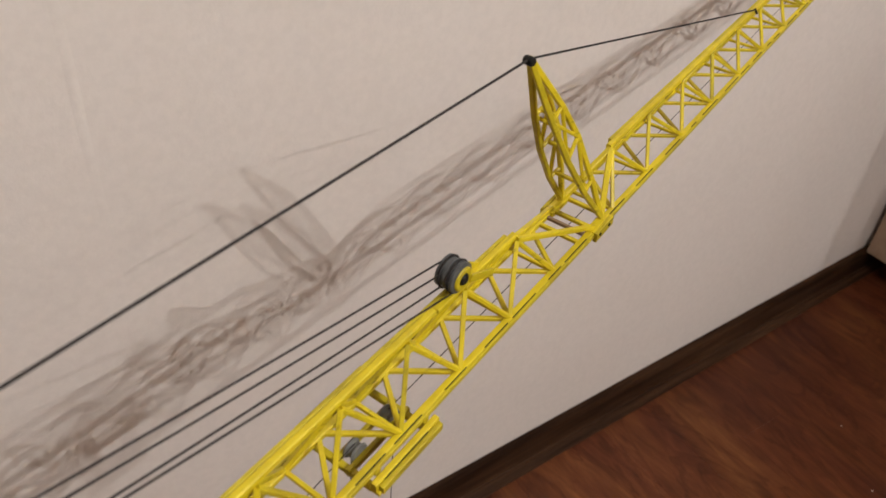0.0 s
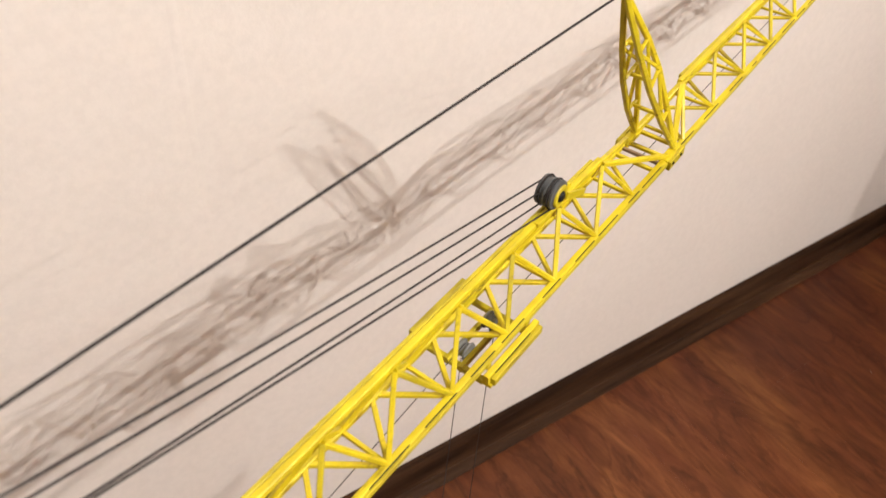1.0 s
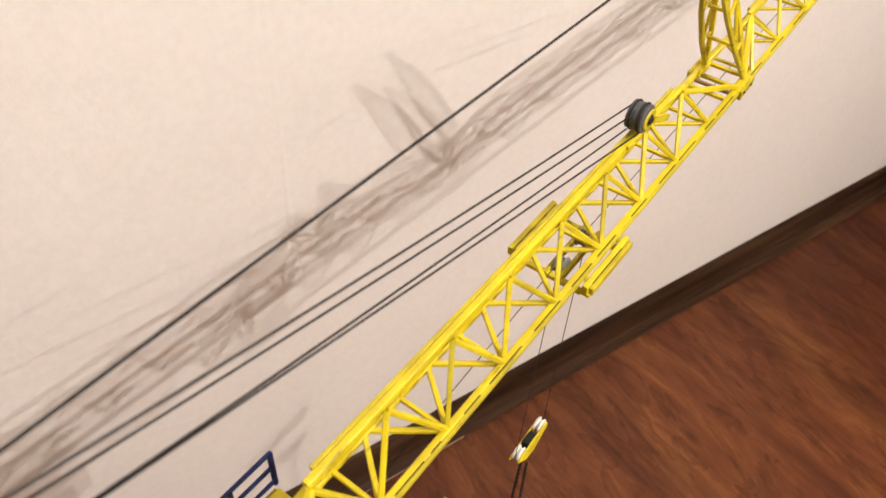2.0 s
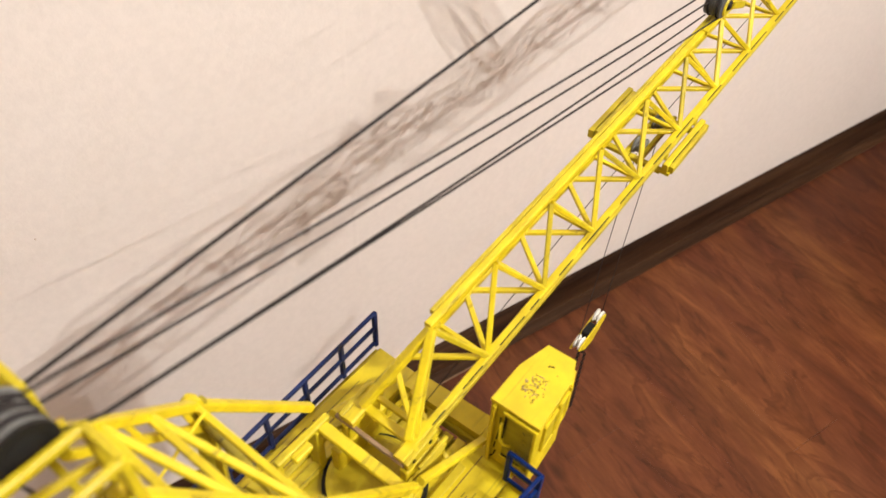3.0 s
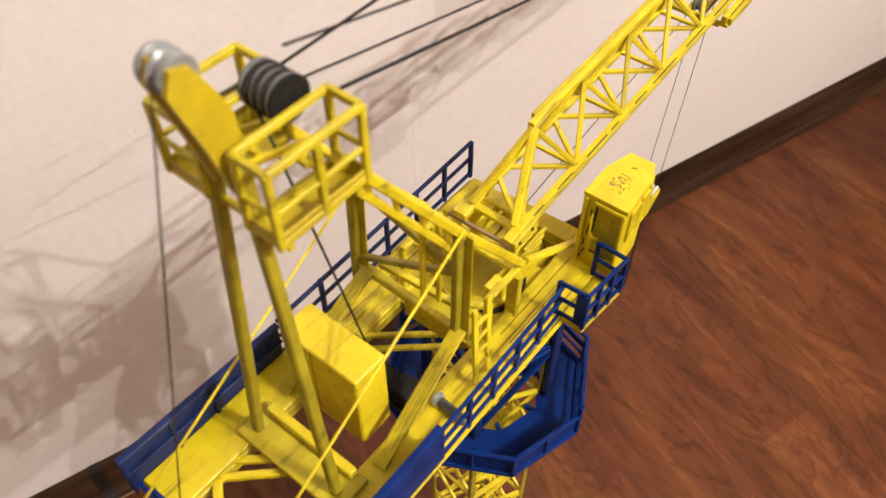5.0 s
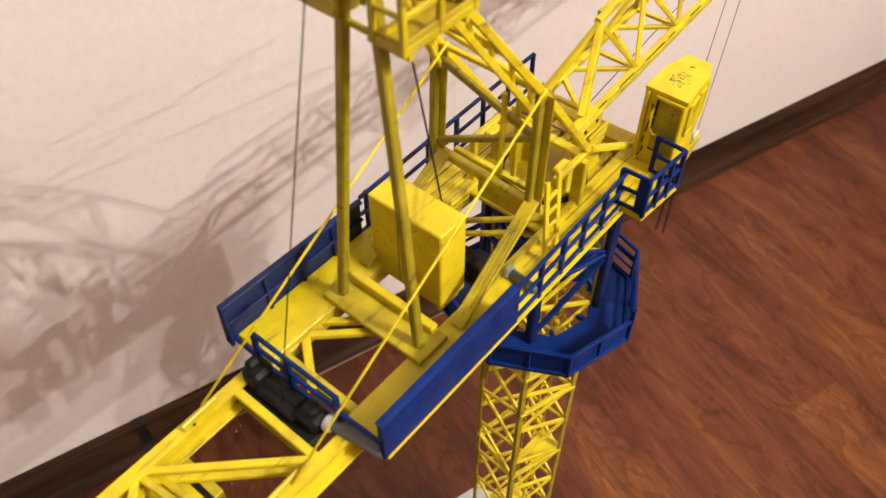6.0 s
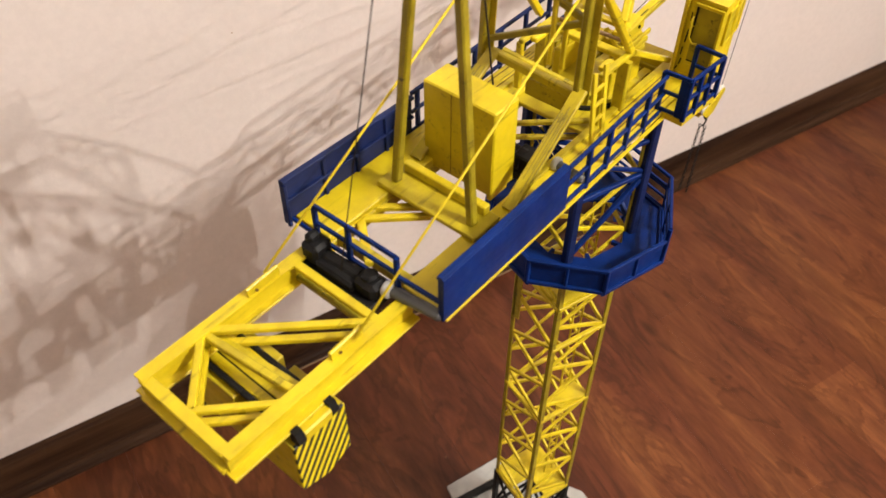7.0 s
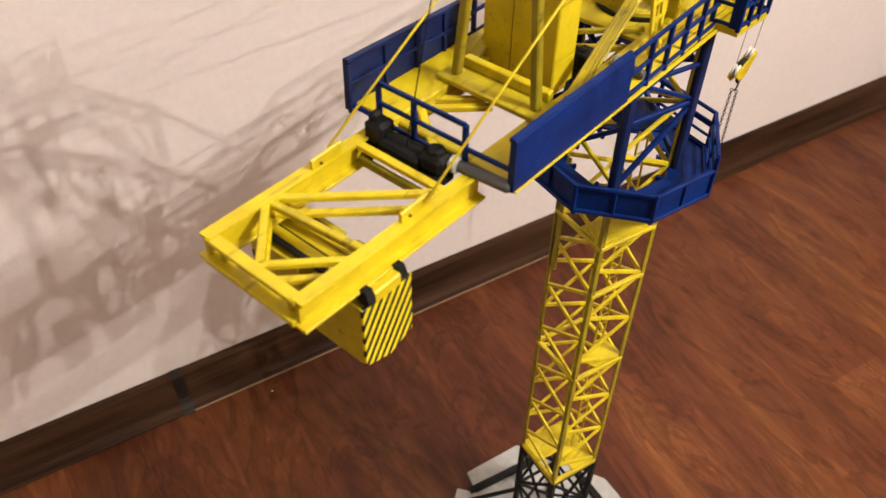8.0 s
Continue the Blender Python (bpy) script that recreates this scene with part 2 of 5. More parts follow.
def wallpaper_wall():
    """The long wall in wallpaper lengths that meet in faint lapped seams."""
    wall = part("wall_north", slab(bmesh.new(), [(X0 - 0.1, WALL_Y + 0.001), (X1 + 0.1, WALL_Y + 0.001), (X1 + 0.1, WALL_Y + 0.12), (X0 - 0.1, WALL_Y + 0.12)], -0.02, TOP), WALL)
    tagged(wall, "plain off-white wall papered in lengths with faint seams", "wall", kind="structure")
    seams = [X0, -1.66, -0.60, SEAM, 1.52, X1]
    for i, (a, b) in enumerate(zip(seams, seams[1:])):
        bm = bmesh.new()
        add_block(bm, (a, WALL_Y, 0.0), (b, WALL_Y + 0.0012, TOP), 0)
        part("wallpaper_length", bm, WALL, wall)
        if a > X0:
            part("wallpaper_seam", seam_ridge(a), WALL, wall, "softly raised overlap", smooth=True)


SEAM = 0.1985
wallpaper_wall()
for name, poly in (("wall_east", [(X1, YB), (X1 + 0.1, YB), (X1 + 0.1, WALL_Y), (X1, WALL_Y)]),
                   ("wall_west", [(X0 - 0.1, YB), (X0, YB), (X0, WALL_Y), (X0 - 0.1, WALL_Y)]),
                   # unseen pier, added to cast shade on the long wall's right end
                   ("shade_pier", [(1.205, -0.72), (1.54, -0.72), (1.54, -0.62), (1.205, -0.62)]),
                   ("wall_south", [(X0 - 0.1, YB - 0.1), (X1 + 0.1, YB - 0.1), (X1 + 0.1, YB), (X0 - 0.1, YB)])):
    tagged(part(name, slab(bmesh.new(), poly, -0.02, TOP), WALL_B), "plain unseen papered slab, added to close or shade the room", "wall", kind="structure")
tagged(part("ceiling", slab(bmesh.new(), [(X0 - 0.1, YB - 0.1), (X1 + 0.1, YB - 0.1), (X1 + 0.1, WALL_Y + 0.12), (X0 - 0.1, WALL_Y + 0.12)], TOP, TOP + 0.1), PLASTER),
       "plain white plaster ceiling", "ceiling", kind="structure")
floor = part("floor", slab(bmesh.new(), [(X0 - 0.1, YB - 0.1), (X1 + 0.1, YB - 0.1), (X1 + 0.1, WALL_Y + 0.12), (X0 - 0.1, WALL_Y + 0.12)], -0.06, -0.0025), BOARD)
tagged(floor, "reddish brown cherry laminate floor in narrow printed strips", "floor", kind="structure")

# baseboard: a profile drawn along the wall
PROFILE = [(0.0, 0.0), (-0.0302, 0.0), (-0.0302, 0.0020), (-0.0280, 0.0036), (-0.0240, 0.0052), (-0.0206, 0.0082), (-0.0186, 0.0112), (-0.0162, 0.0122), (-0.0164, 0.0140), (-0.0148, 0.0165),
           (-0.0136, 0.022), (-0.0122, 0.034), (-0.0112, 0.047), (-0.0094, 0.0560), (-0.0060, 0.0611), (-0.0015, 0.0626), (0.0, 0.0626)]


def profile_run(xa, xb, grow=0.0):
    bm = bmesh.new()
    lo = [bm.verts.new((xa, WALL_Y - 0.0005 + y - (grow if y < 0 else 0), z + (grow if z > 0.05 else 0))) for y, z in PROFILE]
    hi = [bm.verts.new((xb, v.co.y, v.co.z)) for v in lo]
    n = len(lo)
    for i in range(n):
        bm.faces.new((lo[i], lo[(i + 1) % n], hi[(i + 1) % n], hi[i]))
    bm.faces.new(lo[::-1]), bm.faces.new(hi)
    return bm


JOINT = -0.327
baseboard = part("baseboard", profile_run(X0, JOINT - 0.001), PLINTH)
tagged(baseboard, "dark brown wood-grain plastic baseboard with a ribbed lower edge", "baseboard", kind="structure")
part("baseboard_length", profile_run(JOINT + 0.001, X1), PLINTH, baseboard)
# pale strip that paints a highlight on the lower lip right of the joint
bm = bmesh.new()
prism(bm, (JOINT + 0.013, WALL_Y - 0.0309, 0.0014), (0.42, WALL_Y - 0.0309, 0.0014), 0.0012, 0.0024)
part("edge_glint", bm, ROD, baseboard, "pale strip laid along the lower edge as its highlight")
part("joint_cover", profile_run(JOINT - 0.002, JOINT + 0.013, 0.0011), CLIP, baseboard, "darker clip over the joint")

# ---- the crane: x along its boom, y to its wall side, z up; turned a little from the wall ----
SLEW = 18.3
crane = new("tower_crane")
crane.rotation_euler = (0, 0, radians(SLEW))
tagged(crane, "hand-painted yellow and blue tower crane model on a grey base plate", "model crane")
CY = 0.002          # the boom's middle line


def turned(x, y, z):
    """A place given square to the wall, in the crane's own axes."""
    c, s = math.cos(radians(SLEW)), math.sin(radians(SLEW))
    return (c * x + s * y, -s * x + c * y, z)


# base plate, black foot and mast, square to the wall
M = 0.0276


def base():
    poly = [(-0.110, -0.040), (-0.040, -0.110), (0.040, -0.110), (0.1065, -0.040), (0.1065, 0.011), (0.0365, 0.1115), (-0.0430, 0.1105), (-0.0460, 0.0840), (-0.110, 0.040)]
    bm = slab(bmesh.new(), [turned(x, y, 0)[:2] for x, y in poly], 0.0, 0.006)
    bmesh.ops.bevel(bm, geom=list(bm.edges), offset=0.0008, segments=1, affect="EDGES")
    plate = part("base_plate", bm, PALE, crane, "light grey base plate with cut corners")
    foot = None
    for sx in (-1, 1):
        for sy in (-1, 1):
            ob = bar("foot_post", turned(sx * M, sy * M, 0.006), turned(sx * M, sy * M, 0.168), 0.0058, 0.0058, BLACK, foot or crane, turned(1, 0, 0), "" if foot else "black lower mast section")
            foot = foot or ob
            bar("strut", turned(sx * M, sy * M, 0.075), turned(sx * 0.080, sy * 0.080, 0.008), 0.0042, 0.0042, BLACK, foot)
            bar("outrigger", turned(sx * M, sy * M, 0.0095), turned(sx * 0.066, sy * 0.066, 0.0095), 0.0075, 0.006, BLACK, foot)
    for side in (-1, 1):
        bar("outrigger", turned(-0.056, side * 0.0835, 0.0095), turned(0.046, side * 0.0790, 0.0095), 0.0090, 0.007, BLACK, foot)
        bar("outrigger", turned(side * 0.0790, -0.046, 0.0095), turned(side * 0.0790, 0.040, 0.0095), 0.0090, 0.007, BLACK, foot)
    bm = slab(bmesh.new(), [turned(x, y, 0)[:2] for x, y in ((-0.0675, 0.0950), (-0.0335, 0.0620), (-0.0560, 0.0400), (-0.0900, 0.0730))], 0.0062, 0.0105)
    part("corner_plate", bm, PALE, plate)
    for k in range(4):
        c, s = (1, 0, -1, 0)[k], (0, 1, 0, -1)[k]
        f = lambda a, z: turned(c * M - s * a, s * M + c * a, z)
        for z0, z1 in ((0.012, 0.088), (0.090, 0.165)):
            bar("brace", f(-M, z0), f(M, z1), 0.0032, 0.0032, BLACK, foot)
            bar("brace", f(M, z0), f(-M, z1), 0.0030, 0.0030, BLACK, foot)
            bar("rung", f(-M, z1), f(M, z1), 0.0032, 0.0032, BLACK, foot)


def angle_post(x, y, z0, z1, w=0.0040, t=0.0014):
    """A corner angle of the mast, open to the inside."""
    sx, sy = (1 if x > 0 else -1), (1 if y > 0 else -1)
    ring = [(0, 0), (-w, 0), (-w, -t), (-t, -t), (-t, -w), (0, -w)]
    return slab(bmesh.new(), [turned(x + sx * a, y + sy * b, 0)[:2] for a, b in ring], z0, z1)


def mast():
    post = None
    for sx in (-1, 1):
        for sy in (-1, 1):
            # posts in the darker yellow, their shadow side put into the colour
            ob = part("mast_post", angle_post(sx * (M + 0.0012), sy * (M + 0.0012), 0.164, 0.70), YELLOW_DIRT_SHADE, post or crane, "" if post else "yellow lattice mast")
            post = post or ob
    pitch = 0.0571
    for k in range(4):
        c, s = (1, 0, -1, 0)[k], (0, 1, 0, -1)[k]
        flip = -1 if k % 2 else 1
        f = lambda a, z: turned(c * (M - 0.0006) - s * a * flip, s * (M - 0.0006) + c * a * flip, z)
        z, mid = ((0.2026, 0.0285), (0.2002, 0.0285), (0.1770, 0.0215), (0.2045, 0.0285))[k]
        z -= pitch
        while z < 0.66:
            for za, zb in ((z, z + mid), (z + mid, z + pitch)):
                if za > 0.165:
                    left = za == z
                    bar("brace", f(M * (1 if left else -1), za), f(M * (-1 if left else 1), zb), 0.0034, 0.0026, YELLOW, post, (c * 1.0, s * 1.0, 0.01))
            z += pitch
    for z, h in ((0.171, 0.0062), (0.3485, 0.004), (0.514, 0.004)):
        for k in range(4):
            c, s = (1, 0, -1, 0)[k], (0, 1, 0, -1)[k]
            f = lambda a: turned(c * M - s * a, s * M + c * a, z)
            bar("rung", f(-M), f(M), 0.004, h, YELLOW, post)
    # landings and the ladder inside
    for z, plan in ((0.1745, [(-M, -0.001), (-0.003, -0.001), (-0.003, -M), (M, -M), (M, M), (-M, M)]),
                    (0.3520, [(-0.0040, -M), (M, -M), (M, -0.003), (-0.0112, -0.0137)]),
                    (0.5170, [(-M, -M), (M, -M), (M, -0.002), (-M, -0.002)])):
        bm = slab(bmesh.new(), [turned(x, y, 0)[:2] for x, y in plan], z, z + 0.0015)
        part("landing", bm, YELLOW, post)
    bar("rung", turned(-M, -M, 0.4600), turned(M, -M, 0.4600), 0.004, 0.004, YELLOW, post)
    # plate darkened in colour because its face points away from the lamp
    part("mast_plate", slab(bmesh.new(), [turned(x, y, 0)[:2] for x, y in ((-M - 0.0012, M - 0.0085), (-M + 0.0002, M - 0.0085), (-M + 0.0002, M - 0.0005), (-M - 0.0012, M - 0.0005))], 0.452, 0.571), YELLOW_DIRT_SHADE, post)
    for sx in (-0.005, 0.005):
        bar("ladder_rail", turned(0.017 + sx, -0.006, 0.18), turned(0.017 + sx, -0.006, 0.60), 0.0016, 0.0016, YELLOW, post)
    for i in range(34):
        z = 0.186 + i * 0.0122
        bar("ladder_rung", turned(0.012, -0.006, z), turned(0.022, -0.006, z), 0.0012, 0.0012, YELLOW, post)


def octagon_platform():
    """The blue service gallery round the mast."""
    zb, r = 0.5725, 0.0715
    ang = [radians(6 + 45 * k) for k in range(8)]
    rim = [(r * math.cos(a), r * math.sin(a)) for a in ang]
    inner = [(0.56 * x, 0.56 * y) for x, y in rim]
    bm = bmesh.new()
    for z in (zb, zb + 0.002):
        for i in range(8):
            j = (i + 1) % 8
            bm.faces.new([bm.verts.new((*p, z)) for p in (rim[i], rim[j], inner[j], inner[i])])
    for ring in (rim, inner):
        for i in range(8):
            j = (i + 1) % 8
            bm.faces.new([bm.verts.new(p) for p in ((*ring[i], zb), (*ring[j], zb), (*ring[j], zb + 0.002), (*ring[i], zb + 0.002))])
    bmesh.ops.remove_doubles(bm, verts=bm.verts, dist=1e-6)
    k_tall = lambda k: k in (6, 7, 0, 1)
    deck = part("gallery_deck", bm, BLUE, crane, "blue eight-sided gallery with railings")
    for i in range(8):
        j = (i + 1) % 8
        a, b = Vector((*rim[i], 0)), Vector((*rim[j], 0))
        up = lambda v, z: Vector((v.x, v.y, z))
        # framed closed panels on the low sides, open rails on the tall ones
        tb = 0.0060 if k_tall(i) else 0.0200
        bar("toe_board", up(a * 0.985, zb + tb / 2 - 0.001), up(b * 0.985, zb + tb / 2 - 0.001), 0.0008, tb, BLUE, deck)
        bar("low_rail", up(a, zb + 0.0005), up(b, zb + 0.0005), 0.0030, 0.0034, BLUE, deck)
        if k_tall(i):
            bar("low_rail", up(a, zb + 0.0125), up(b, zb + 0.0125), 0.0018, 0.0020, BLUE, deck)
        bar("low_rail", up(a, zb + 0.0220), up(b, zb + 0.0220), 0.0028, 0.0028, BLUE, deck)
        tall = k_tall(i)
        h = 0.0335 if tall else 0.0235
        bar("rail_post", up(a, zb), up(a, zb + (0.0335 if tall or k_tall((i - 1) % 8) else 0.0235)), 0.0030, 0.0030, BLUE, deck)
        m = a.lerp(b, 0.5)
        bar("rail_post", up(m, zb), up(m, zb + h), 0.0022, 0.0022, BLUE, deck)
        bar("inner_rib", up(a * 0.97, zb + 0.0026), up(b * 0.97, zb + 0.0026), 0.0024, 0.0030, BLUE, deck)
        if tall:
            bar("mid_rail", up(a, zb + 0.0240), up(b, zb + 0.0240), 0.0018, 0.0022, BLUE, deck)
            bar("top_rail", up(a, zb + 0.0335), up(b, zb + 0.0335), 0.0024, 0.0026, BLUE, deck)
        bar("bearer", up(a * 0.99, zb - 0.0022), up(a * 0.45, zb - 0.0022), 0.003, 0.004, BLUE, deck)


def turntable_frame():
    """Blue posts and slanting braces between the gallery and the slewing deck."""
    z0, z1, a = 0.573, 0.698, 0.0300
    first = None
    for sx in (-1, 1):
        for sy in (-1, 1):
            ob = bar("turntable_post", turned(sx * a, sy * a, z0), turned(sx * a, sy * a, z1), 0.0070, 0.0070, NAVY_AND_SHADE, first or crane, turned(1, 0, 0), "" if first else "dark blue turntable frame")
            first = first or ob
    for k in range(4):
        c, s = (1, 0, -1, 0)[k], (0, 1, 0, -1)[k]
        f = lambda t, z: turned(c * a - s * t, s * a + c * t, z)
        bar("brace", f(-a, 0.578), f(a, 0.630), 0.0036, 0.0036, BLUE, first)
        if k == 3:
            bar("brace", f(-a, 0.653), f(a, 0.683), 0.0024, 0.0070, BLUE, first, label="wide brace")
        else:
            bar("brace", f(a, 0.630), f(-a, 0.690), 0.0036, 0.0036, BLUE, first)
        bar("rung", f(-a, 0.632), f(a, 0.632), 0.0036, 0.0036, BLUE, first)
        bar("brace", f(a, 0.634), f(-a, 0.664), 0.0028, 0.0028, BLUE, first)
        bar("rung", f(-a, 0.662), f(a, 0.662), 0.0030, 0.0030, BLUE, first)
        bar("rung", f(-a, 0.690), f(a, 0.690), 0.005, 0.006, BLUE, first)

    part("turntable_landing", slab(bmesh.new(), [turned(x, y, 0)[:2] for x, y in ((-0.010, -0.014), (0.010, -0.028), (0.028, -0.028), (0.028, 0.010), (0.012, 0.010))], 0.6110, 0.6128), BLUE, first)


base()
mast()
octagon_platform()
turntable_frame()


# ---- slewing deck with its walkways, side panels and railings ----
def sy(side, v):
    return CY + side * v


def railing(name, points, zs, posts, mat, parent, label=""):
    """Rails at the heights zs through the plan points, with upright posts."""
    first = None
    for (a, b) in zip(points, points[1:]):
        for k, z in enumerate(zs):
            ob = bar("rail" if first else name, (*a, z), (*b, z), 0.0019, 0.0026 if k == len(zs) - 1 else 0.0022, mat, first or parent, label=("" if first else label))
            first = first or ob
    for p in posts:
        bar("rail_post", (*p, zs[0] - 0.003), (*p, zs[-1]), 0.0027, 0.0027, mat, first)
    return first


def deck():
    first = None
    for side in (-1, 1):
        y0, y1 = sy(side, 0.0255), sy(side, 0.0515)
        ob = block("walkway", (-0.213, min(y0, y1), 0.7005), (0.0560 if side < 0 else 0.0505, max(y0, y1), 0.7055), YELLOW, first or crane, "" if first else "yellow slewing deck of long planks")
        first = first or ob
        for k, (yy, w) in enumerate(((0.0285, 0.005), (0.0362, 0.0030)) if side > 0 else ((0.0290, 0.0042),)):
            bar("deck_plank", (-0.118 - 0.004 * k, sy(side, yy), 0.7064), (0.022 + 0.006 * k, sy(side, yy), 0.7064), w, 0.0022, YELLOW_WORN, first)
        # open joints along the walkway's boards
        rnd = random.Random(7 + side)
        for k in range(7 if side < 0 else 4):
            xa = rnd.uniform(-0.105, -0.02)
            yy = sy(side, (0.0335 if side < 0 else 0.0405) + 0.0024 * k)
            bar("plank_joint", (xa, yy, 0.7056), (min(xa + rnd.uniform(0.035, 0.090), 0.0330), yy + 0.0004 * rnd.uniform(-1, 1), 0.7056), 0.0005, 0.0004, YELLOW_DIRT_SHADE if k % 3 else RUST, first)
        bar("deck_edge", (-0.213, sy(side, 0.0532), 0.7008), (0.000 if side < 0 else 0.0500, sy(side, 0.0532), 0.7008), 0.0022 if side < 0 else 0.0030, 0.0014, YELLOW, first)
        bar("deck_beam", (-0.213, sy(side, 0.028), 0.6965), (0.050, sy(side, 0.028), 0.6965), 0.005, 0.008, YELLOW_WORN, first)
        # closed panel over the rear part, open rails ahead of it
        xf = -0.112 if side < 0 else -0.1195
        yp = sy(side, 0.0525)
        xr, up = (-0.2145, 0.0) if side < 0 else (-0.2185, 0.0022)
        # wall side in a darker blue, which puts the shade inside it into the colour
        side_blue = BLUE if side < 0 else NAVY_AND_SHADE
        p = bar("side_panel", (xr, yp, 0.7158 + up), (xf, yp, 0.7158), 0.0020, 0.0295, side_blue, crane, label="closed blue side panel of the deck")
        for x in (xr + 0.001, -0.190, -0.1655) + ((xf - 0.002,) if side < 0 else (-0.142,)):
            bar("panel_rib", (x, sy(side, 0.0508), 0.7015), (x, sy(side, 0.0508), 0.730), 0.0022, 0.0022, side_blue, p)
        bar("panel_lip", (xr, sy(side, 0.0508), 0.7302 + up), (xf, sy(side, 0.0508), 0.7302), 0.0034, 0.0022, side_blue, p)
        bar("panel_lip", (xr, sy(side, 0.0508), 0.7165 + up), (xf, sy(side, 0.0508), 0.7165), 0.0024, 0.0018, side_blue, p)
        if side < 0:
            pts = [(xf, yp), (-0.0060, yp + 0.002)]
            posts = [(xf + 0.0212 * k, yp + 0.0004 * k) for k in range(1, 5)]
        else:
            pts = [(xf + 0.0008, yp - 0.0004), (0.0522, yp + 0.0038)]
            posts = [(-0.140 + 0.02745 * k, yp + 0.00054 * k) for k in range(1, 8)]
        railing("side_railing", pts, (0.7045, 0.7175, 0.7300) if side < 0 else (0.7050, 0.7185, 0.7316), posts, side_blue, crane, "blue deck railing")
    # cab balcony
    bm = slab(bmesh.new(), [(-0.006, -0.0500), (-0.006, -0.0640), (0.0310, -0.0668), (0.0310, -0.0500)], 0.7005, 0.7045)
    part("balcony_floor", bm, YELLOW, first)
    b = [(-0.0060, -0.0462), (-0.0050, -0.0632), (0.0300, -0.0660), (0.0305, -0.0480)]
    railing("balcony_railing", b, (0.7065, 0.7190, 0.7322), [b[0], b[1], (0.0066, -0.0641), (0.0183, -0.0650), b[2], b[3]], BLUE, crane, "blue balcony railing beside the cab")
    block("corner_plate", (-0.0062, -0.0640, 0.7045), (-0.0044, -0.0570, 0.7310), BLUE, first, "closed blue corner of the balcony")
    # rear rail
    railing("rear_railing", [(-0.2155, 0.0335), (-0.2150, -0.0225)], (0.7040, 0.7150, 0.7266), [(-0.2155, 0.0335), (-0.2152, 0.010), (-0.2150, -0.0225)], BLUE, crane, "blue railing across the rear of the deck")
    bar("rail", (-0.2150, -0.0225, 0.7135), (-0.2140, -0.0500, 0.7135), 0.002, 0.0024, BLUE, first)
    bar("rail", (-0.2150, -0.0225, 0.7045), (-0.2140, -0.0500, 0.7045), 0.002, 0.0024, BLUE, first)
    bar("rail", (-0.2155, 0.0335, 0.7045), (-0.2150, 0.0540, 0.7045), 0.002, 0.0024, BLUE, first)
    # cross members under the deck
    for x, w in ((-0.205, 0.006), (-0.150, 0.006)):
        bar("cross_beam", (x, sy(-1, 0.027), 0.6985), (x, sy(1, 0.027), 0.6985), w, 0.007, YELLOW_WORN, first)
    bar("diagonal", (-0.1848, 0.0377, 0.7000), (-0.1592, 0.0083, 0.7000), 0.0040, 0.0036, YELLOW, first)
    bar("diagonal", (-0.1893, 0.0292, 0.7000), (-0.1626, 0.0013, 0.7000), 0.0040, 0.0036, YELLOW, first)
    bar("diagonal", (-0.1825, 0.0376, 0.7000), (-0.2099, 0.0023, 0.7000), 0.0048, 0.0036, YELLOW, first)
    # front rim round a sunk bay with short planks and a slot behind the rim
    part("front_rim", slab(bmesh.new(), [(0.0415, sy(-1, 0.0255)), (0.0545, sy(-1, 0.0255)), (0.0515, sy(1, 0.0255)), (0.0400, sy(1, 0.0255))], 0.6910, 0.7057), YELLOW, first)
    block("rim_ledge", (0.0392, sy(-1, 0.0255), 0.6930), (0.0416, sy(1, 0.0255), 0.7000), YELLOW_WORN, first)
    for k in range(6):
        y = -0.0160 + 0.0074 * k
        bar("deck_plank", (0.0125 + 0.0012 * (k % 2), y, 0.6975), ((0.0400 if k > 2 else 0.0365) - 0.0008 * (k % 3), y, 0.6975), 0.0058, 0.0030, YELLOW_WORN if k % 2 else YELLOW, first)
    block("plank_bed", (0.0125, sy(-1, 0.0255), 0.6920), (0.0365, sy(1, 0.0255), 0.6952), YELLOW_WORN, first)
    block("bay_wall", (0.0160, 0.0005, 0.6955), (0.0400, 0.0030, 0.7035), YELLOW_WORN, first)
    # slewing plate with its ring
    block("slewing_plate", (-0.053, sy(-1, 0.027), 0.7005), (0.0165, sy(1, 0.027), 0.7035), YELLOW_WORN, first)
    ring = lathe(bmesh.new(), (-0.012, CY, 0.7035), (0, 0, 1), [(0, 0.0245), (0.0045, 0.0245), (0.0045, 0.0225), (0.0052, 0.021), (0.0052, 0.0)], 40)
    part("slewing_ring", ring, YELLOW_WORN, first, smooth=False)
    groove = lathe(bmesh.new(), (-0.012, CY, 0.7036), (0, 0, 1), [(0, 0.0268), (0.0022, 0.0268), (0.0022, 0.0245), (0, 0.0245)], 40)
    part("slewing_groove", groove, BLACK, first)
    return first


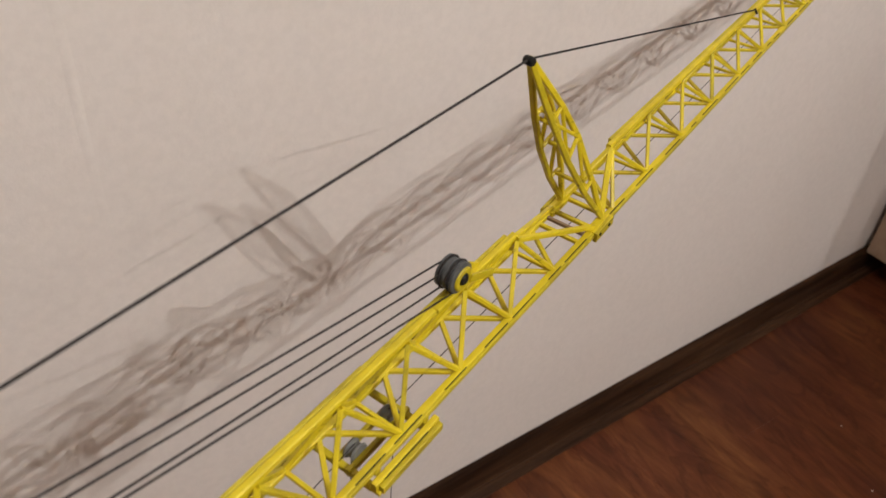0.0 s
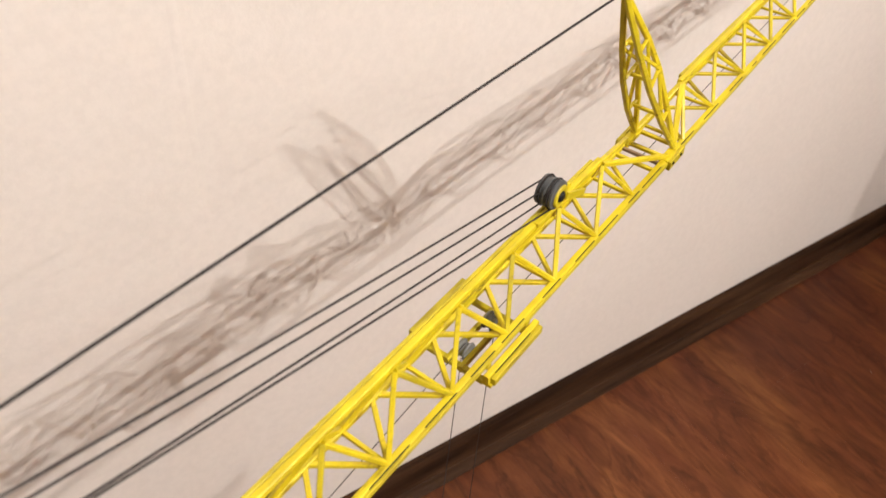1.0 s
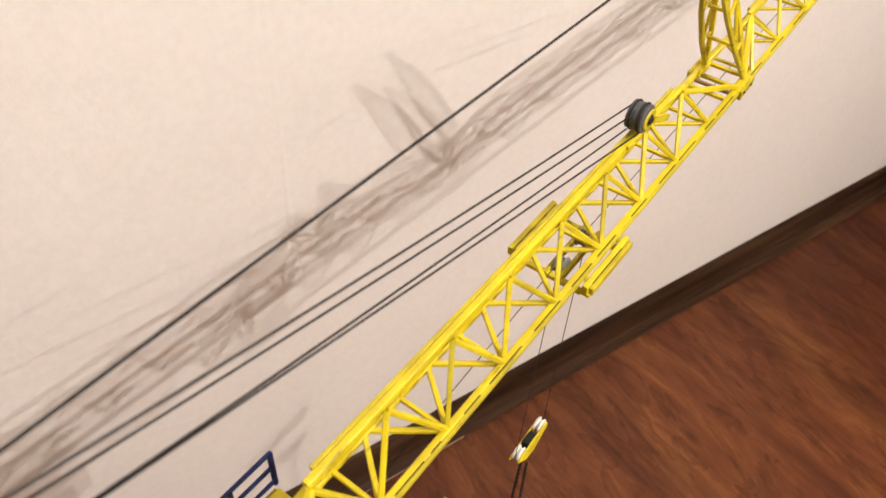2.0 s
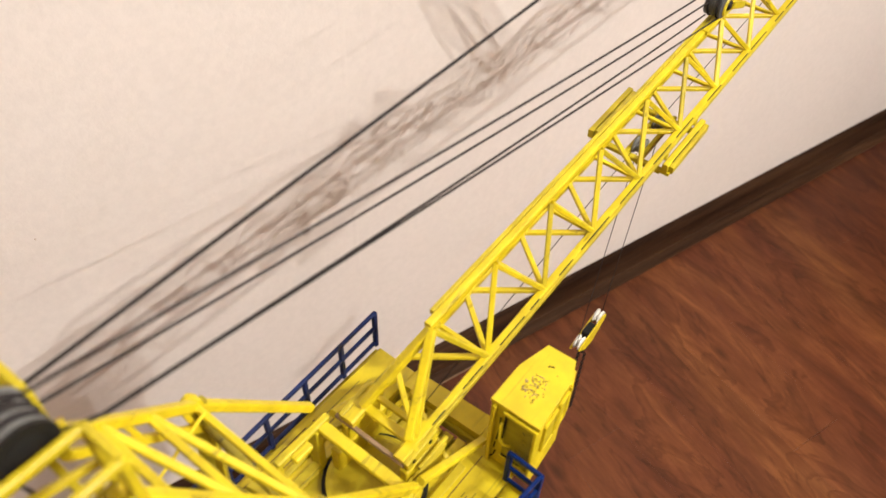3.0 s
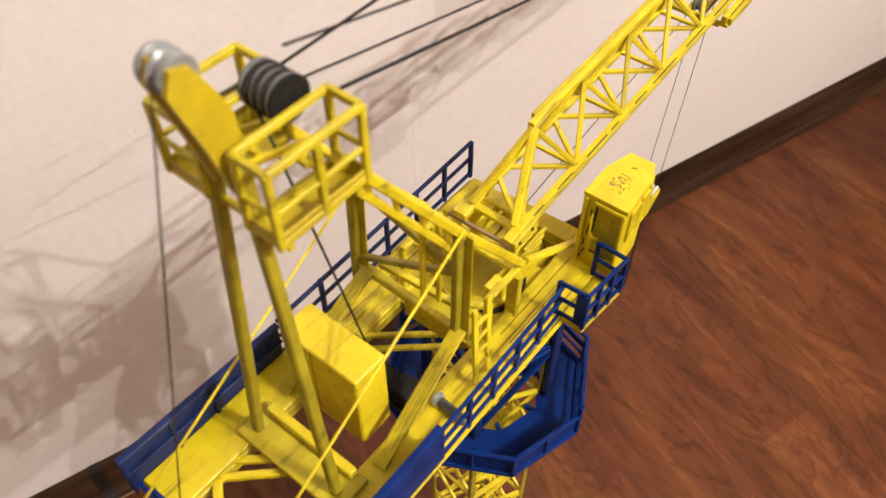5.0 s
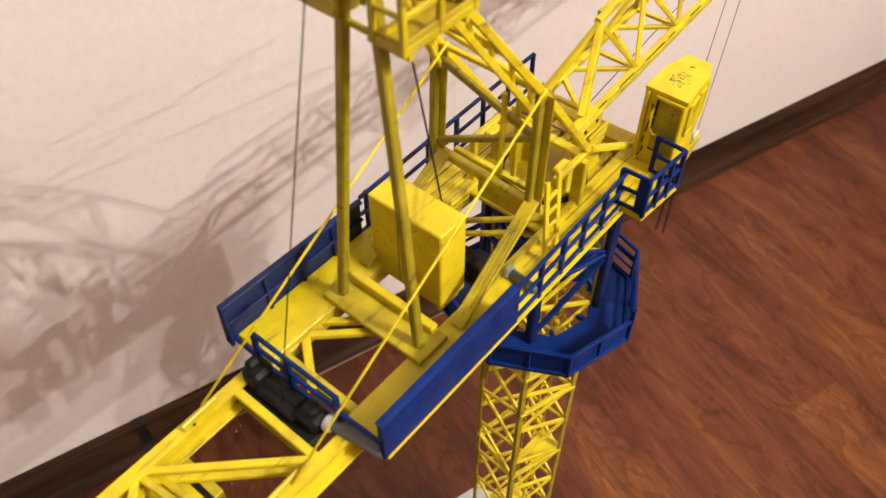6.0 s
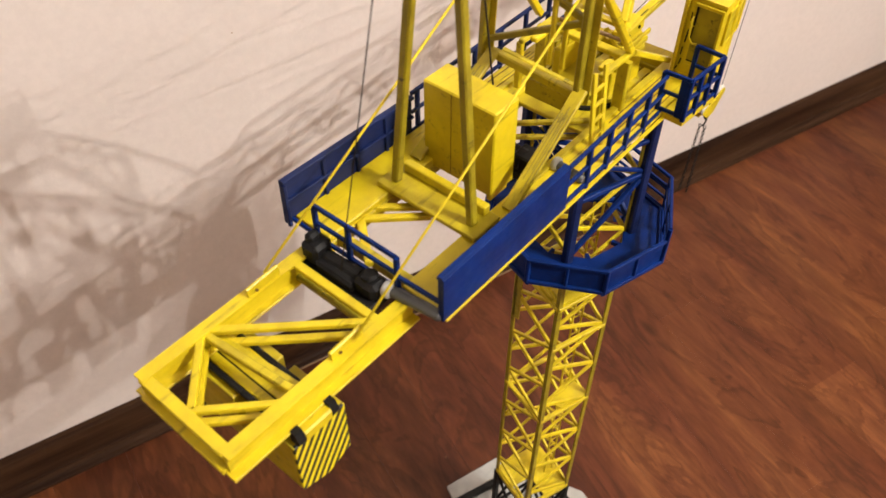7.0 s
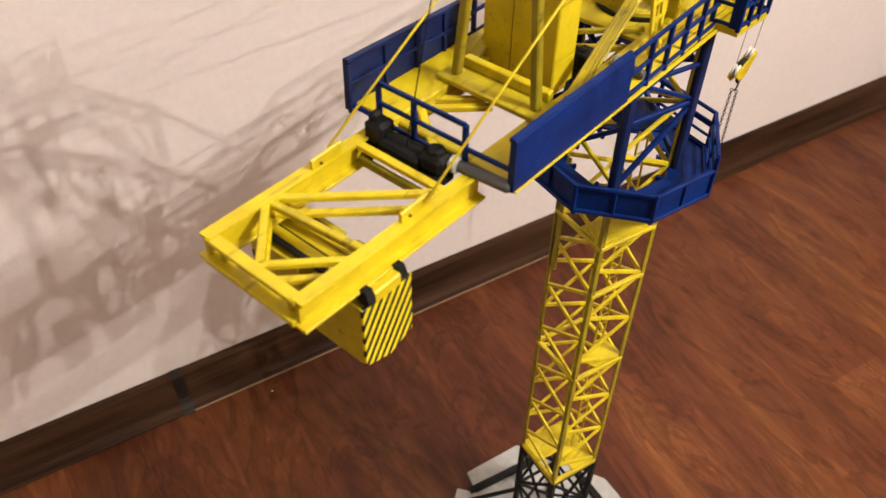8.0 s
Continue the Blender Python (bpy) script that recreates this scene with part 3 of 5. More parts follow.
def side_frames(parent):
    """Raised frame over the slewing ring that carries the tower head and the boom's foot."""
    for side in (-1, 1):
        y = sy(side, 0.0292)
        lo_y, hi_y = min(sy(side, 0.0262), sy(side, 0.0300)), max(sy(side, 0.0262), sy(side, 0.0300))
        block("frame_beam", (-0.0470, lo_y, 0.7392), (-0.0130, hi_y, 0.7425), YELLOW_WORN, parent)
        block("frame_beam", (-0.0400, min(sy(side, 0.0215), sy(side, 0.0262)), 0.7385), (-0.0290, max(sy(side, 0.0215), sy(side, 0.0262)), 0.7420), YELLOW, parent)
        bar("frame_post", (-0.0215, y, 0.7050), (-0.0215, y, 0.7392), 0.0078, 0.0042, YELLOW_WORN, parent, (1, 0, 0))
        bar("frame_post", (-0.0455, y, 0.7050), (-0.0455, y, 0.7392), 0.0042, 0.0036, YELLOW, parent, (1, 0, 0))
        bar("raking_plank", (-0.071, sy(side, 0.0300), 0.7460), (-0.137, sy(side, 0.0330), 0.7062), 0.0078, 0.0030, YELLOW_WORN, parent)
        for k in range(5):
            o = side * (0.0016 * k - 0.0032)
            bar("grain_ridge", (-0.082 - 0.004 * (k % 2), sy(side, 0.0308) + o, 0.7412 - 0.0024 * (k % 2)), (-0.1285 + 0.006 * (k % 3), sy(side, 0.0327) + o, 0.7130 + 0.0036 * (k % 3)), 0.0006, 0.0006, YELLOW_DIRT_SHADE, parent)
        # foot brackets of the boom
        for k, (xa, xb, za, zb, w) in enumerate(((-0.020, 0.016, 0.7055, 0.7260, 0.0055), (-0.012, 0.012, 0.7260, 0.7400, 0.0048), (-0.004, 0.010, 0.7400, 0.7485, 0.0042))):
            yb = sy(side, 0.0185)
            block("foot_bracket", (xa, yb - w / 2, za), (xb, yb + w / 2, zb), YELLOW, parent)
        for k in range(3):
            bar("bracket_strip", (-0.018 + 0.006 * k, sy(side, 0.0218 + 0.0008 * k), 0.7275 + 0.006 * k), (0.014, sy(side, 0.0222 + 0.0008 * k), 0.7290 + 0.006 * k), 0.0016, 0.0030, YELLOW_WORN, parent)
        bar("slant_rail", (-0.010, sy(side, 0.0275), 0.7385), (0.0385, sy(side, 0.0296), 0.7100), 0.0042, 0.0036, YELLOW, parent)
    bar("frame_beam", (-0.0185, sy(-1, 0.029), 0.7395), (-0.0185, sy(1, 0.029), 0.7395), 0.0062, 0.0034, YELLOW, parent)
    # cross members at the foot of the front posts
    block("frame_board", (-0.0705, -0.0250, 0.7260), (-0.0665, 0.0090, 0.7375), YELLOW_WORN, parent)
    bar("frame_beam", (-0.0700, -0.0262, 0.7405), (-0.0700, 0.0395, 0.7440), 0.0046, 0.0056, YELLOW_WORN, parent)
    bar("frame_beam", (-0.0480, -0.0262, 0.7265), (-0.0610, 0.0330, 0.7405), 0.0040, 0.0040, YELLOW_WORN, parent)
    bar("tie_rod", (-0.0834, 0.0290, 0.7012), (-0.0452, -0.0220, 0.7071), 0.0030, 0.0030, YELLOW_WORN, parent)
    bar("tie_rod", (-0.0911, 0.0290, 0.6965), (-0.0442, -0.0220, 0.6940), 0.0030, 0.0030, YELLOW_WORN, parent)
    # leaning ladder by the right-hand side
    foot, top = [(-0.0722, -0.0405, 0.7090), (-0.0618, -0.0405, 0.7090)], [(-0.0615, -0.0300, 0.7525), (-0.0505, -0.0300, 0.7530)]
    for p, q in zip(foot, top):
        bar("ladder_rail", p, q, 0.0018, 0.0034, YELLOW, parent, (1, 0, 0))
    for k in range(4):
        t = 0.20 + 0.19 * k
        bar("ladder_rung", Vector(foot[0]).lerp(Vector(top[0]), t), Vector(foot[1]).lerp(Vector(top[1]), t), 0.0016, 0.0022, YELLOW, parent)


slewing_deck = deck()
side_frames(slewing_deck)


def tower_head():
    """Two tall rear legs, two raking front legs, cheeks with a sheave, rope drum and two side baskets."""
    hy, mid = 0.005, 0.0060
    leg = None
    for side in (-1, 1):
        foot = (-0.1600, sy(side, 0.0265), 0.7095)
        top = (-0.1510, hy + 0.0005 + side * 0.0070, 0.9020)
        # dirt and the shaded rear sides both go into the legs' darker yellow
        ob = bar("rear_leg", foot, top, 0.0050, 0.0050, YELLOW_DIRT_SHADE, leg or crane, (1, 0, 0), "" if leg else "yellow tower head with rope drum and baskets")
        leg = leg or ob
        front_top, py, pt = (-0.1180, hy + side * 0.0135, 0.8835), (0.0400 if side > 0 else -0.0262), (0.0392 if side > 0 else -0.0252)
        shoulder, front_low = (-0.0680, pt, 0.8120), (-0.0160, 0.0385 if side > 0 else -0.0262, 0.7430)
        bar("front_leg", front_top, shoulder, 0.0046, 0.0044, YELLOW, leg)
        bar("front_leg", shoulder, front_low, 0.0046, 0.0044, YELLOW, leg)
        bar("front_leg", (-0.1180, hy + side * 0.0120, 0.8735), (-0.0700, pt - side * 0.003, 0.8010), 0.0034, 0.0034, YELLOW, leg)
        # dark post face and lighter lamp-side edge: shading put into two yellows
        bar("front_post", (-0.0700, py, 0.7350), (-0.0680, pt, 0.8125), 0.0040, 0.0088, YELLOW_DIRT_SHADE, leg, (1, 0, 0))
        bar("post_edge", (-0.0695, py - 0.0042, 0.7370), (-0.0675, pt - 0.0042, 0.8120), 0.0042, 0.0006, YELLOW_WORN, leg, (1, 0, 0))
        if side > 0:
            part("shoulder_knob", lathe(bmesh.new(), (-0.0690, pt - side * 0.002, 0.8135), (0, side, 0), [(0, 0), (0, 0.0034), (0.0040, 0.0036), (0.0062, 0.0028), (0.0070, 0)], 14), YELLOW, leg)
        for k in range(4):
            u = 0.16 + 0.23 * k
            bar("leg_strut", Vector(front_top).lerp(Vector(shoulder), u), Vector((-0.1180, hy + side * 0.0120, 0.8735)).lerp(Vector((-0.0700, pt - side * 0.003, 0.8010)), u + 0.10), 0.0022, 0.0022, YELLOW, leg)
        # cheek plate
        bm = bmesh.new()
        y = hy + side * 0.0045
        outline = [(-0.1545, 0.8900), (-0.1505, 0.8960), (-0.1470, 0.9080), (-0.1480, 0.9200), (-0.1510, 0.9280), (-0.1575, 0.9410), (-0.1640, 0.9430), (-0.1670, 0.9360), (-0.1600, 0.9120)]
        for yy in (y - 0.0012, y + 0.0012):
            bm.faces.new([bm.verts.new((x, yy, z)) for x, z in outline])
        n = len(outline)
        for i in range(n):
            j = (i + 1) % n
            bm.faces.new([bm.verts.new(p) for p in ((outline[i][0], y - 0.0012, outline[i][1]), (outline[j][0], y - 0.0012, outline[j][1]), (outline[j][0], y + 0.0012, outline[j][1]), (outline[i][0], y + 0.0012, outline[i][1]))])
        bmesh.ops.remove_doubles(bm, verts=bm.verts, dist=1e-6)
        part("cheek_plate", bm, YELLOW_DEEP_DIM, leg)
        # basket, with shade put into its duller floor and rail yellows
        ya, yb = mid + side * (0.0104 if side < 0 else 0.0085), mid + side * (0.0250 if side < 0 else 0.0285)
        z0, z1, xr, xf = (0.8775 if side < 0 else 0.8800), 0.9095, -0.1550, (-0.1145 if side < 0 else -0.1180)
        f = block("basket_floor", (xr, min(ya, yb), z0 - 0.002), (xf, max(ya, yb), z0), YELLOW_DEEP_DIM, leg)
        corners = [(xr, ya), (xr, yb), (xf, yb), (xf, ya)]
        for (a, b) in zip(corners, corners[1:] + corners[:1]):
            bar("basket_rail", (*a, z1), (*b, z1), 0.0024, 0.0030, YELLOW_WORN, leg)
            bar("kick_strip", (*a, z0 + 0.0012), (*b, z0 + 0.0012), 0.0016, 0.0030, YELLOW_WORN, leg)
        for (a, b) in zip(corners[:3], corners[1:]):
            bar("kick_board", (*a, z0 + 0.0028), (*b, z0 + 0.0028), 0.0010, 0.0056, YELLOW_DEEP_DIM, leg)
        for (a, b) in zip(corners, corners[1:]):
            bar("middle_rail", (*a, z0 + 0.0150), (*b, z0 + 0.0150), 0.0016, 0.0020, YELLOW_WORN, leg)
        for p in corners + [((xr + xf) / 2, yb)]:
            bar("basket_post", (*p, z0), (*p, z1), 0.0028, 0.0028, YELLOW_WORN, leg, (1, 0, 0))
        bar("basket_bearer", (xr + 0.004, CY, z0 - 0.0033), (xr + 0.004, yb, z0 - 0.0033), 0.0024, 0.0026, YELLOW_WORN, leg)
        bar("basket_bearer", (xf - 0.004, CY, z0 - 0.0033), (xf - 0.004, yb, z0 - 0.0033), 0.0024, 0.0026, YELLOW_WORN, leg)
    far, near = ((-0.1180, hy + 0.0135, 0.8835), (-0.0680, 0.0392, 0.8120)), ((-0.1180, hy - 0.0135, 0.8835), (-0.0680, -0.0252, 0.8120))
    for ta, tb in ((0.24, 0.24), (0.58, 0.58), (0.98, 0.98), (0.24, 0.58), (0.58, 0.98)):
        bar("cross_bar", Vector(far[0]).lerp(Vector(far[1]), ta), Vector(near[0]).lerp(Vector(near[1]), tb), 0.0030, 0.0030, YELLOW, leg)
    for x, y, z0, z1 in ((-0.0745, -0.0082, 0.7560, 0.8080), (-0.0660, -0.0110, 0.7500, 0.8060)):
        bar("portal_bar", (x, y, z0), (x, y, z1), 0.0026, 0.0024, YELLOW, leg, (1, 0, 0))
    bar("cross_brace", (-0.0690, 0.0385, 0.8050), (-0.0690, -0.0262, 0.7850), 0.0034, 0.0040, YELLOW_DIRT_SHADE, leg)
    bar("cross_brace", (-0.0700, 0.0395, 0.7500), (-0.0690, -0.0262, 0.7860), 0.0034, 0.0036, YELLOW_DIRT_SHADE, leg)
    for y in (hy - 0.0062, hy + 0.0110):
        bar("upper_beam", (-0.152, y, 0.9000), (-0.114, y, 0.8880), 0.0020, 0.0028, YELLOW, leg)
    bar("upper_beam", (-0.143, hy - 0.006, 0.8990), (-0.143, hy + 0.013, 0.8990), 0.0024, 0.0028, YELLOW, leg)
    # rope drum in front of the cheeks
    w = 0.0070
    prof = [(-w, 0), (-w, 0.0040), (-w + 0.0010, 0.0044), (-w + 0.0010, 0.0066), (-w, 0.0070), (-w, 0.0084), (-w + 0.0014, 0.0084), (-w + 0.0016, 0.0074)]
    for k in (-1, 0, 1):
        prof += [(0.0036 * k - 0.0012, 0.0078), (0.0036 * k - 0.0008, 0.0070), (0.0036 * k + 0.0008, 0.0070), (0.0036 * k + 0.0012, 0.0078)]
    prof += [(w - 0.0014, 0.0074), (w - 0.0012, 0.0084), (w, 0.0084), (w, 0.0066), (w - 0.0018, 0.0062), (w - 0.0018, 0.0030), (w + 0.0010, 0.0026), (w + 0.0010, 0)]
    drum = part("rope_drum", lathe(bmesh.new(), (-0.1270, hy + 0.0022, 0.9106), (0, 1, 0), prof, 32), DRUM, leg, "grey rope drum with dark cord", smooth=False)
    for k in (-1, 0, 1):
        ring = []
        for i in range(25):
            t = 2 * math.pi * i / 24
            ring.append((-0.1270 + 0.0077 * math.cos(t), hy + 0.0022 + 0.0036 * k + 0.0004 * math.sin(t), 0.9106 + 0.0077 * math.sin(t)))
        rope("cord_turn", ring, 0.0009, CORD, drum)
    flange = [(0, 0), (0, 0.0030), (0.0004, 0.0052), (0, 0.0066), (0, 0.0086), (0.0014, 0.0086), (0.0014, 0)]
    part("drum_flange", lathe(bmesh.new(), (-0.1270, hy + 0.0022 - w - 0.0012, 0.9106), (0, 1, 0), flange, 28), BLACK, drum, "black drum flange")
    # head sheave
    sheave = [(-0.0055, 0), (-0.0055, 0.0066), (-0.0042, 0.0070), (-0.0030, 0.0058), (-0.0010, 0.0058), (0, 0.0070), (0.0010, 0.0058), (0.0030, 0.0058), (0.0042, 0.0070), (0.0055, 0.0066), (0.0055, 0)]
    part("head_sheave", lathe(bmesh.new(), (-0.1600, hy + 0.0025, 0.9375), (0, 1, 0), sheave, 28), STEEL, leg, "pale grey sheave", smooth=False)
    return leg


tower_head()


def leg_board():
    first = block("leg_board", (-0.1680, sy(-1, 0.0345), 0.7055), (-0.1460, sy(1, 0.0345), 0.7088), YELLOW_WORN, crane, "wide yellow board under the rear legs")
    block("board_rib", (-0.1520, sy(-1, 0.0285), 0.7088), (-0.1470, sy(1, 0.0285), 0.7150), YELLOW, first)
    return first


def machinery_box():
    box = block("machinery_house", (-0.1306, -0.0146, 0.7000), (-0.1100, 0.0343, 0.7568), YELLOW, crane, "plain yellow box with a seam down its back", 0.0008)
    block("panel_seam", (-0.1308, 0.0143, 0.7020), (-0.1305, 0.0146, 0.7555), RUST, box, bevel=0)
    block("house_foot", (-0.1290, -0.0130, 0.6950), (-0.1130, -0.0100, 0.7000), YELLOW, box)
    block("house_foot", (-0.1290, 0.0290, 0.6950), (-0.1130, 0.0320, 0.7000), YELLOW, box)


def winches():
    """Black rope winches on beds: one ahead of the machinery house, one across the rear end."""
    def drum_profile(r):
        prof = [(0, 0), (0, r * 1.1), (0.003, r * 1.1), (0.003, r * 0.86)]
        for k in range(9):
            prof += [(0.0048 + k * 0.0038, r * 0.88), (0.0056 + k * 0.0038, r), (0.0070 + k * 0.0038, r)]
        return prof + [(0.041, r * 0.88), (0.041, r * 1.1), (0.045, r * 1.1), (0.045, 0)]
    w = block("rear_winch", (-0.2315, -0.0180, 0.6930), (-0.2160, 0.0375, 0.6985), BLACK, crane, "black rope winch bed with a grey motor end", 0.0014)
    block("winch_gear", (-0.2285, 0.0215, 0.6980), (-0.2155, 0.0335, 0.7110), BLACK, w, bevel=0.0022)
    block("winch_gear", (-0.2260, 0.0270, 0.7090), (-0.2185, 0.0325, 0.7150), BLACK, w, bevel=0.0016)
    part("winch_drum", lathe(bmesh.new(), (-0.2215, 0.0225, 0.7018), (0.06, -1, 0), [(0, 0), (0, 0.0044), (0.0240, 0.0044), (0.0240, 0)], 18), BLACK, w)
    block("winch_box", (-0.2290, -0.0040, 0.6980), (-0.2225, 0.0230, 0.7040), BLACK, w, bevel=0.0014)
    block("winch_gear", (-0.2270, -0.0170, 0.6980), (-0.2150, -0.0020, 0.7085), BLACK, w, bevel=0.0024)
    part("winch_cap", lathe(bmesh.new(), (-0.2205, -0.0090, 0.7080), (0, 0, 1), [(0, 0.0046), (0.0018, 0.0044), (0.0028, 0.0030), (0.0030, 0)], 16), BLACK, w)
    part("motor_ring", lathe(bmesh.new(), (-0.2190, -0.0175, 0.7050), (0.06, -1, 0), [(0, 0), (0, 0.0040), (0.001, 0.0046), (0.0036, 0.0046), (0.0046, 0.0038), (0.0046, 0)], 18), PALE, w, "pale ring round the motor")
    part("motor", lathe(bmesh.new(), (-0.2180, -0.0210, 0.7045), (0.16, -1, -0.06), [(0, 0), (0, 0.0032), (0.0275, 0.0032), (0.0290, 0.0024), (0.0290, 0)], 18), GREY, w, "grey motor end")
    v = part("front_winch", lathe(bmesh.new(), (-0.0945, 0.0310, 0.7055), (-0.08, -1, 0), drum_profile(0.0062), 20), BLACK, crane, "black rope winch across the deck")
    block("winch_gear", (-0.1035, -0.0200, 0.6990), (-0.0905, -0.0080, 0.7115), BLACK, v, bevel=0.001)
    block("winch_gear", (-0.1020, 0.0200, 0.6990), (-0.0890, 0.0290, 0.7115), BLACK, v, bevel=0.001)
    block("winch_bed", (-0.1050, -0.0255, 0.6960), (-0.0880, 0.0340, 0.6992), BLACK, v)
    part("motor_ring", lathe(bmesh.new(), (-0.0915, -0.0290, 0.7085), (-0.08, -1, 0), [(0, 0), (0, 0.0036), (0.001, 0.0042), (0.0026, 0.0042), (0.0036, 0.0034), (0.0036, 0)], 18), PALE, v, "pale ring round the motor")
    part("motor", lathe(bmesh.new(), (-0.0918, -0.0320, 0.7085), (-0.08, -1, 0), [(0, 0), (0, 0.0028), (0.0165, 0.0028), (0.0180, 0.0020), (0.0180, 0)], 18), GREY, v, "grey motor end")


leg_board()
machinery_box()
winches()

# ---- cab ----
def cab():
    plan = [(0.0352, -0.0315), (0.0356, -0.0578), (0.0655, -0.0553), (0.0765, -0.0508), (0.0758, -0.0358), (0.0580, -0.0314)]
    bm = slab(bmesh.new(), plan, 0.7040, 0.7582)
    body = part("cab", bm, YELLOW, crane, "yellow cab with a stained flat roof")
    c = Vector((sum(p[0] for p in plan) / 6, sum(p[1] for p in plan) / 6))
    grow = [tuple(c + (Vector(p) - c) * 1.035) for p in plan]
    part("roof", slab(bmesh.new(), grow, 0.7582, 0.7602), YELLOW, body)
    # black scribble of flux on the roof
    rnd = random.Random(4)
    for k in range(64):
        a, r = rnd.uniform(0, 6.28), 0.0064 * rnd.random() ** 0.8
        p = Vector((0.0515 + 1.25 * r * math.cos(a), -0.0440 + 0.80 * r * math.sin(a), 0.7602))
        pts = [p]
        for _ in range(2 + k % 4):
            a += rnd.uniform(-1.6, 1.6)
            pts.append(pts[-1] + Vector((math.cos(a), math.sin(a), 0)) * rnd.uniform(0.0002, 0.0008))
        rope("soot_mark", pts, 0.00012 + 0.00010 * (k % 3), (BLACK, RUST, ROD)[k % 3], body, 4)
    p = Vector((0.0655, -0.0425, 0.7602))
    rope("soot_mark", [p, p + Vector((0.0012, -0.0006, 0)), p + Vector((0.0008, -0.0013, 0)), p + Vector((0.0018, -0.0017, 0)), p + Vector((0.0013, -0.0026, 0))], 0.00036, BLACK, body, 4)
    rope("soot_mark", [p + Vector((-0.002, -0.006, 0)), p + Vector((-0.0012, -0.0064, 0))], 0.0002, RUST, body, 4)
    # rear door recess: a frame of strips round a sunk panel, glued with dark seams
    a, b = Vector(plan[0]), Vector(plan[1])
    d = (b - a).normalized()
    nrm = Vector((-abs(d.y), -abs(d.x) * 0.2)).normalized() * 0.0012
    at = lambda t, z, k=1: (*(a.lerp(b, t) + nrm * k), z)
    for t0, z0, t1, z1 in ((0.97, 0.712, 0.97, 0.7560), (0.30, 0.7560, 0.99, 0.7560), (0.33, 0.7165, 0.97, 0.7165), (0.10, 0.706, 0.10, 0.757)):
        bar("door_strip", at(t0, z0), at(t1, z1), 0.0016, 0.0022, YELLOW, body)
    # the sunk panel's lack of light is put into a darker yellow
    bar("door_panel", at(0.65, 0.7172, 0.25), at(0.65, 0.7552, 0.25), 0.0160, 0.0008, YELLOW_DIRT_SHADE, body, (*nrm, 0))
    for t0, z0, t1, z1, w in ((0.345, 0.7420, 0.350, 0.7545, 0.0012), (0.335, 0.7330, 0.345, 0.7410, 0.0008), (0.25, 0.7440, 0.24, 0.7500, 0.0007), (0.22, 0.7290, 0.25, 0.7385, 0.0009), (0.19, 0.7200, 0.20, 0.7255, 0.0007),
                              (0.20, 0.7130, 0.23, 0.7175, 0.0008), (0.12, 0.7085, 0.18, 0.7115, 0.0008), (0.36, 0.7180, 0.78, 0.7172, 0.0008), (0.98, 0.7240, 0.985, 0.7330, 0.0006)):
        bar("glue_seam", at(t0, z0, 0.95), at(t1, z1, 0.95), w, 0.0005, BLACK, body, (*nrm, 0))
    rope("grab_handle", [at(0.30, 0.7480, 1.2), at(0.30, 0.7460, 2.6), at(0.31, 0.7400, 2.8), at(0.33, 0.7340, 2.8), at(0.42, 0.7310, 2.4), at(0.52, 0.7305, 1.0)], 0.0007, YELLOW, body)
    # window openings along the outer side and the nose
    for (p, q), spans in (((plan[1], plan[2]), ((0.18, 0.56), (0.66, 0.94))), ((plan[2], plan[3]), ((0.12, 0.88),))):
        p, q = Vector(p), Vector(q)
        n2 = Vector((q - p).yx).normalized()
        n2 = Vector((n2.x, -n2.y)) * 0.0009
        for s0, s1 in spans:
            f = lambda t, z: (*(p.lerp(q, t) + n2), z)
            for t0, z0, t1, z1 in ((s0, 0.732, s0, 0.754), (s1, 0.732, s1, 0.754), (s0, 0.754, s1, 0.754), (s0, 0.732, s1, 0.732)):
                bar("window_frame", f(t0, z0), f(t1, z1), 0.0016, 0.0014, YELLOW, body)
            bar("window_pane", f((s0 + s1) / 2, 0.733), f((s0 + s1) / 2, 0.753), (q - p).length * (s1 - s0) - 0.0016, 0.0006, YELLOW_WORN, body, (*n2, 0))
    return body


# ---- rear boom with its hung weights ----
def i_beam(name, p, q, w, h, t, mat, parent, label=""):
    p, q = Vector(p), Vector(q)
    s = (q - p).cross(Vector((0, 0, 1))).normalized()
    g, w2, h2 = t * 0.65, w / 2, h / 2
    ring = [(-w2, -h2), (w2, -h2), (w2, t - h2), (g, t - h2), (g, h2 - t), (w2, h2 - t), (w2, h2), (-w2, h2), (-w2, h2 - t), (-g, h2 - t), (-g, t - h2), (-w2, t - h2)]
    bm = bmesh.new()
    lo = [bm.verts.new(p + s * x + Vector((0, 0, z))) for x, z in ring]
    hi = [bm.verts.new(q + s * x + Vector((0, 0, z))) for x, z in ring]
    for i in range(12):
        bm.faces.new((lo[i], lo[(i + 1) % 12], hi[(i + 1) % 12], hi[i]))
    bm.faces.new(lo[::-1]), bm.faces.new(hi)
    return part(name, bm, mat, parent, label)


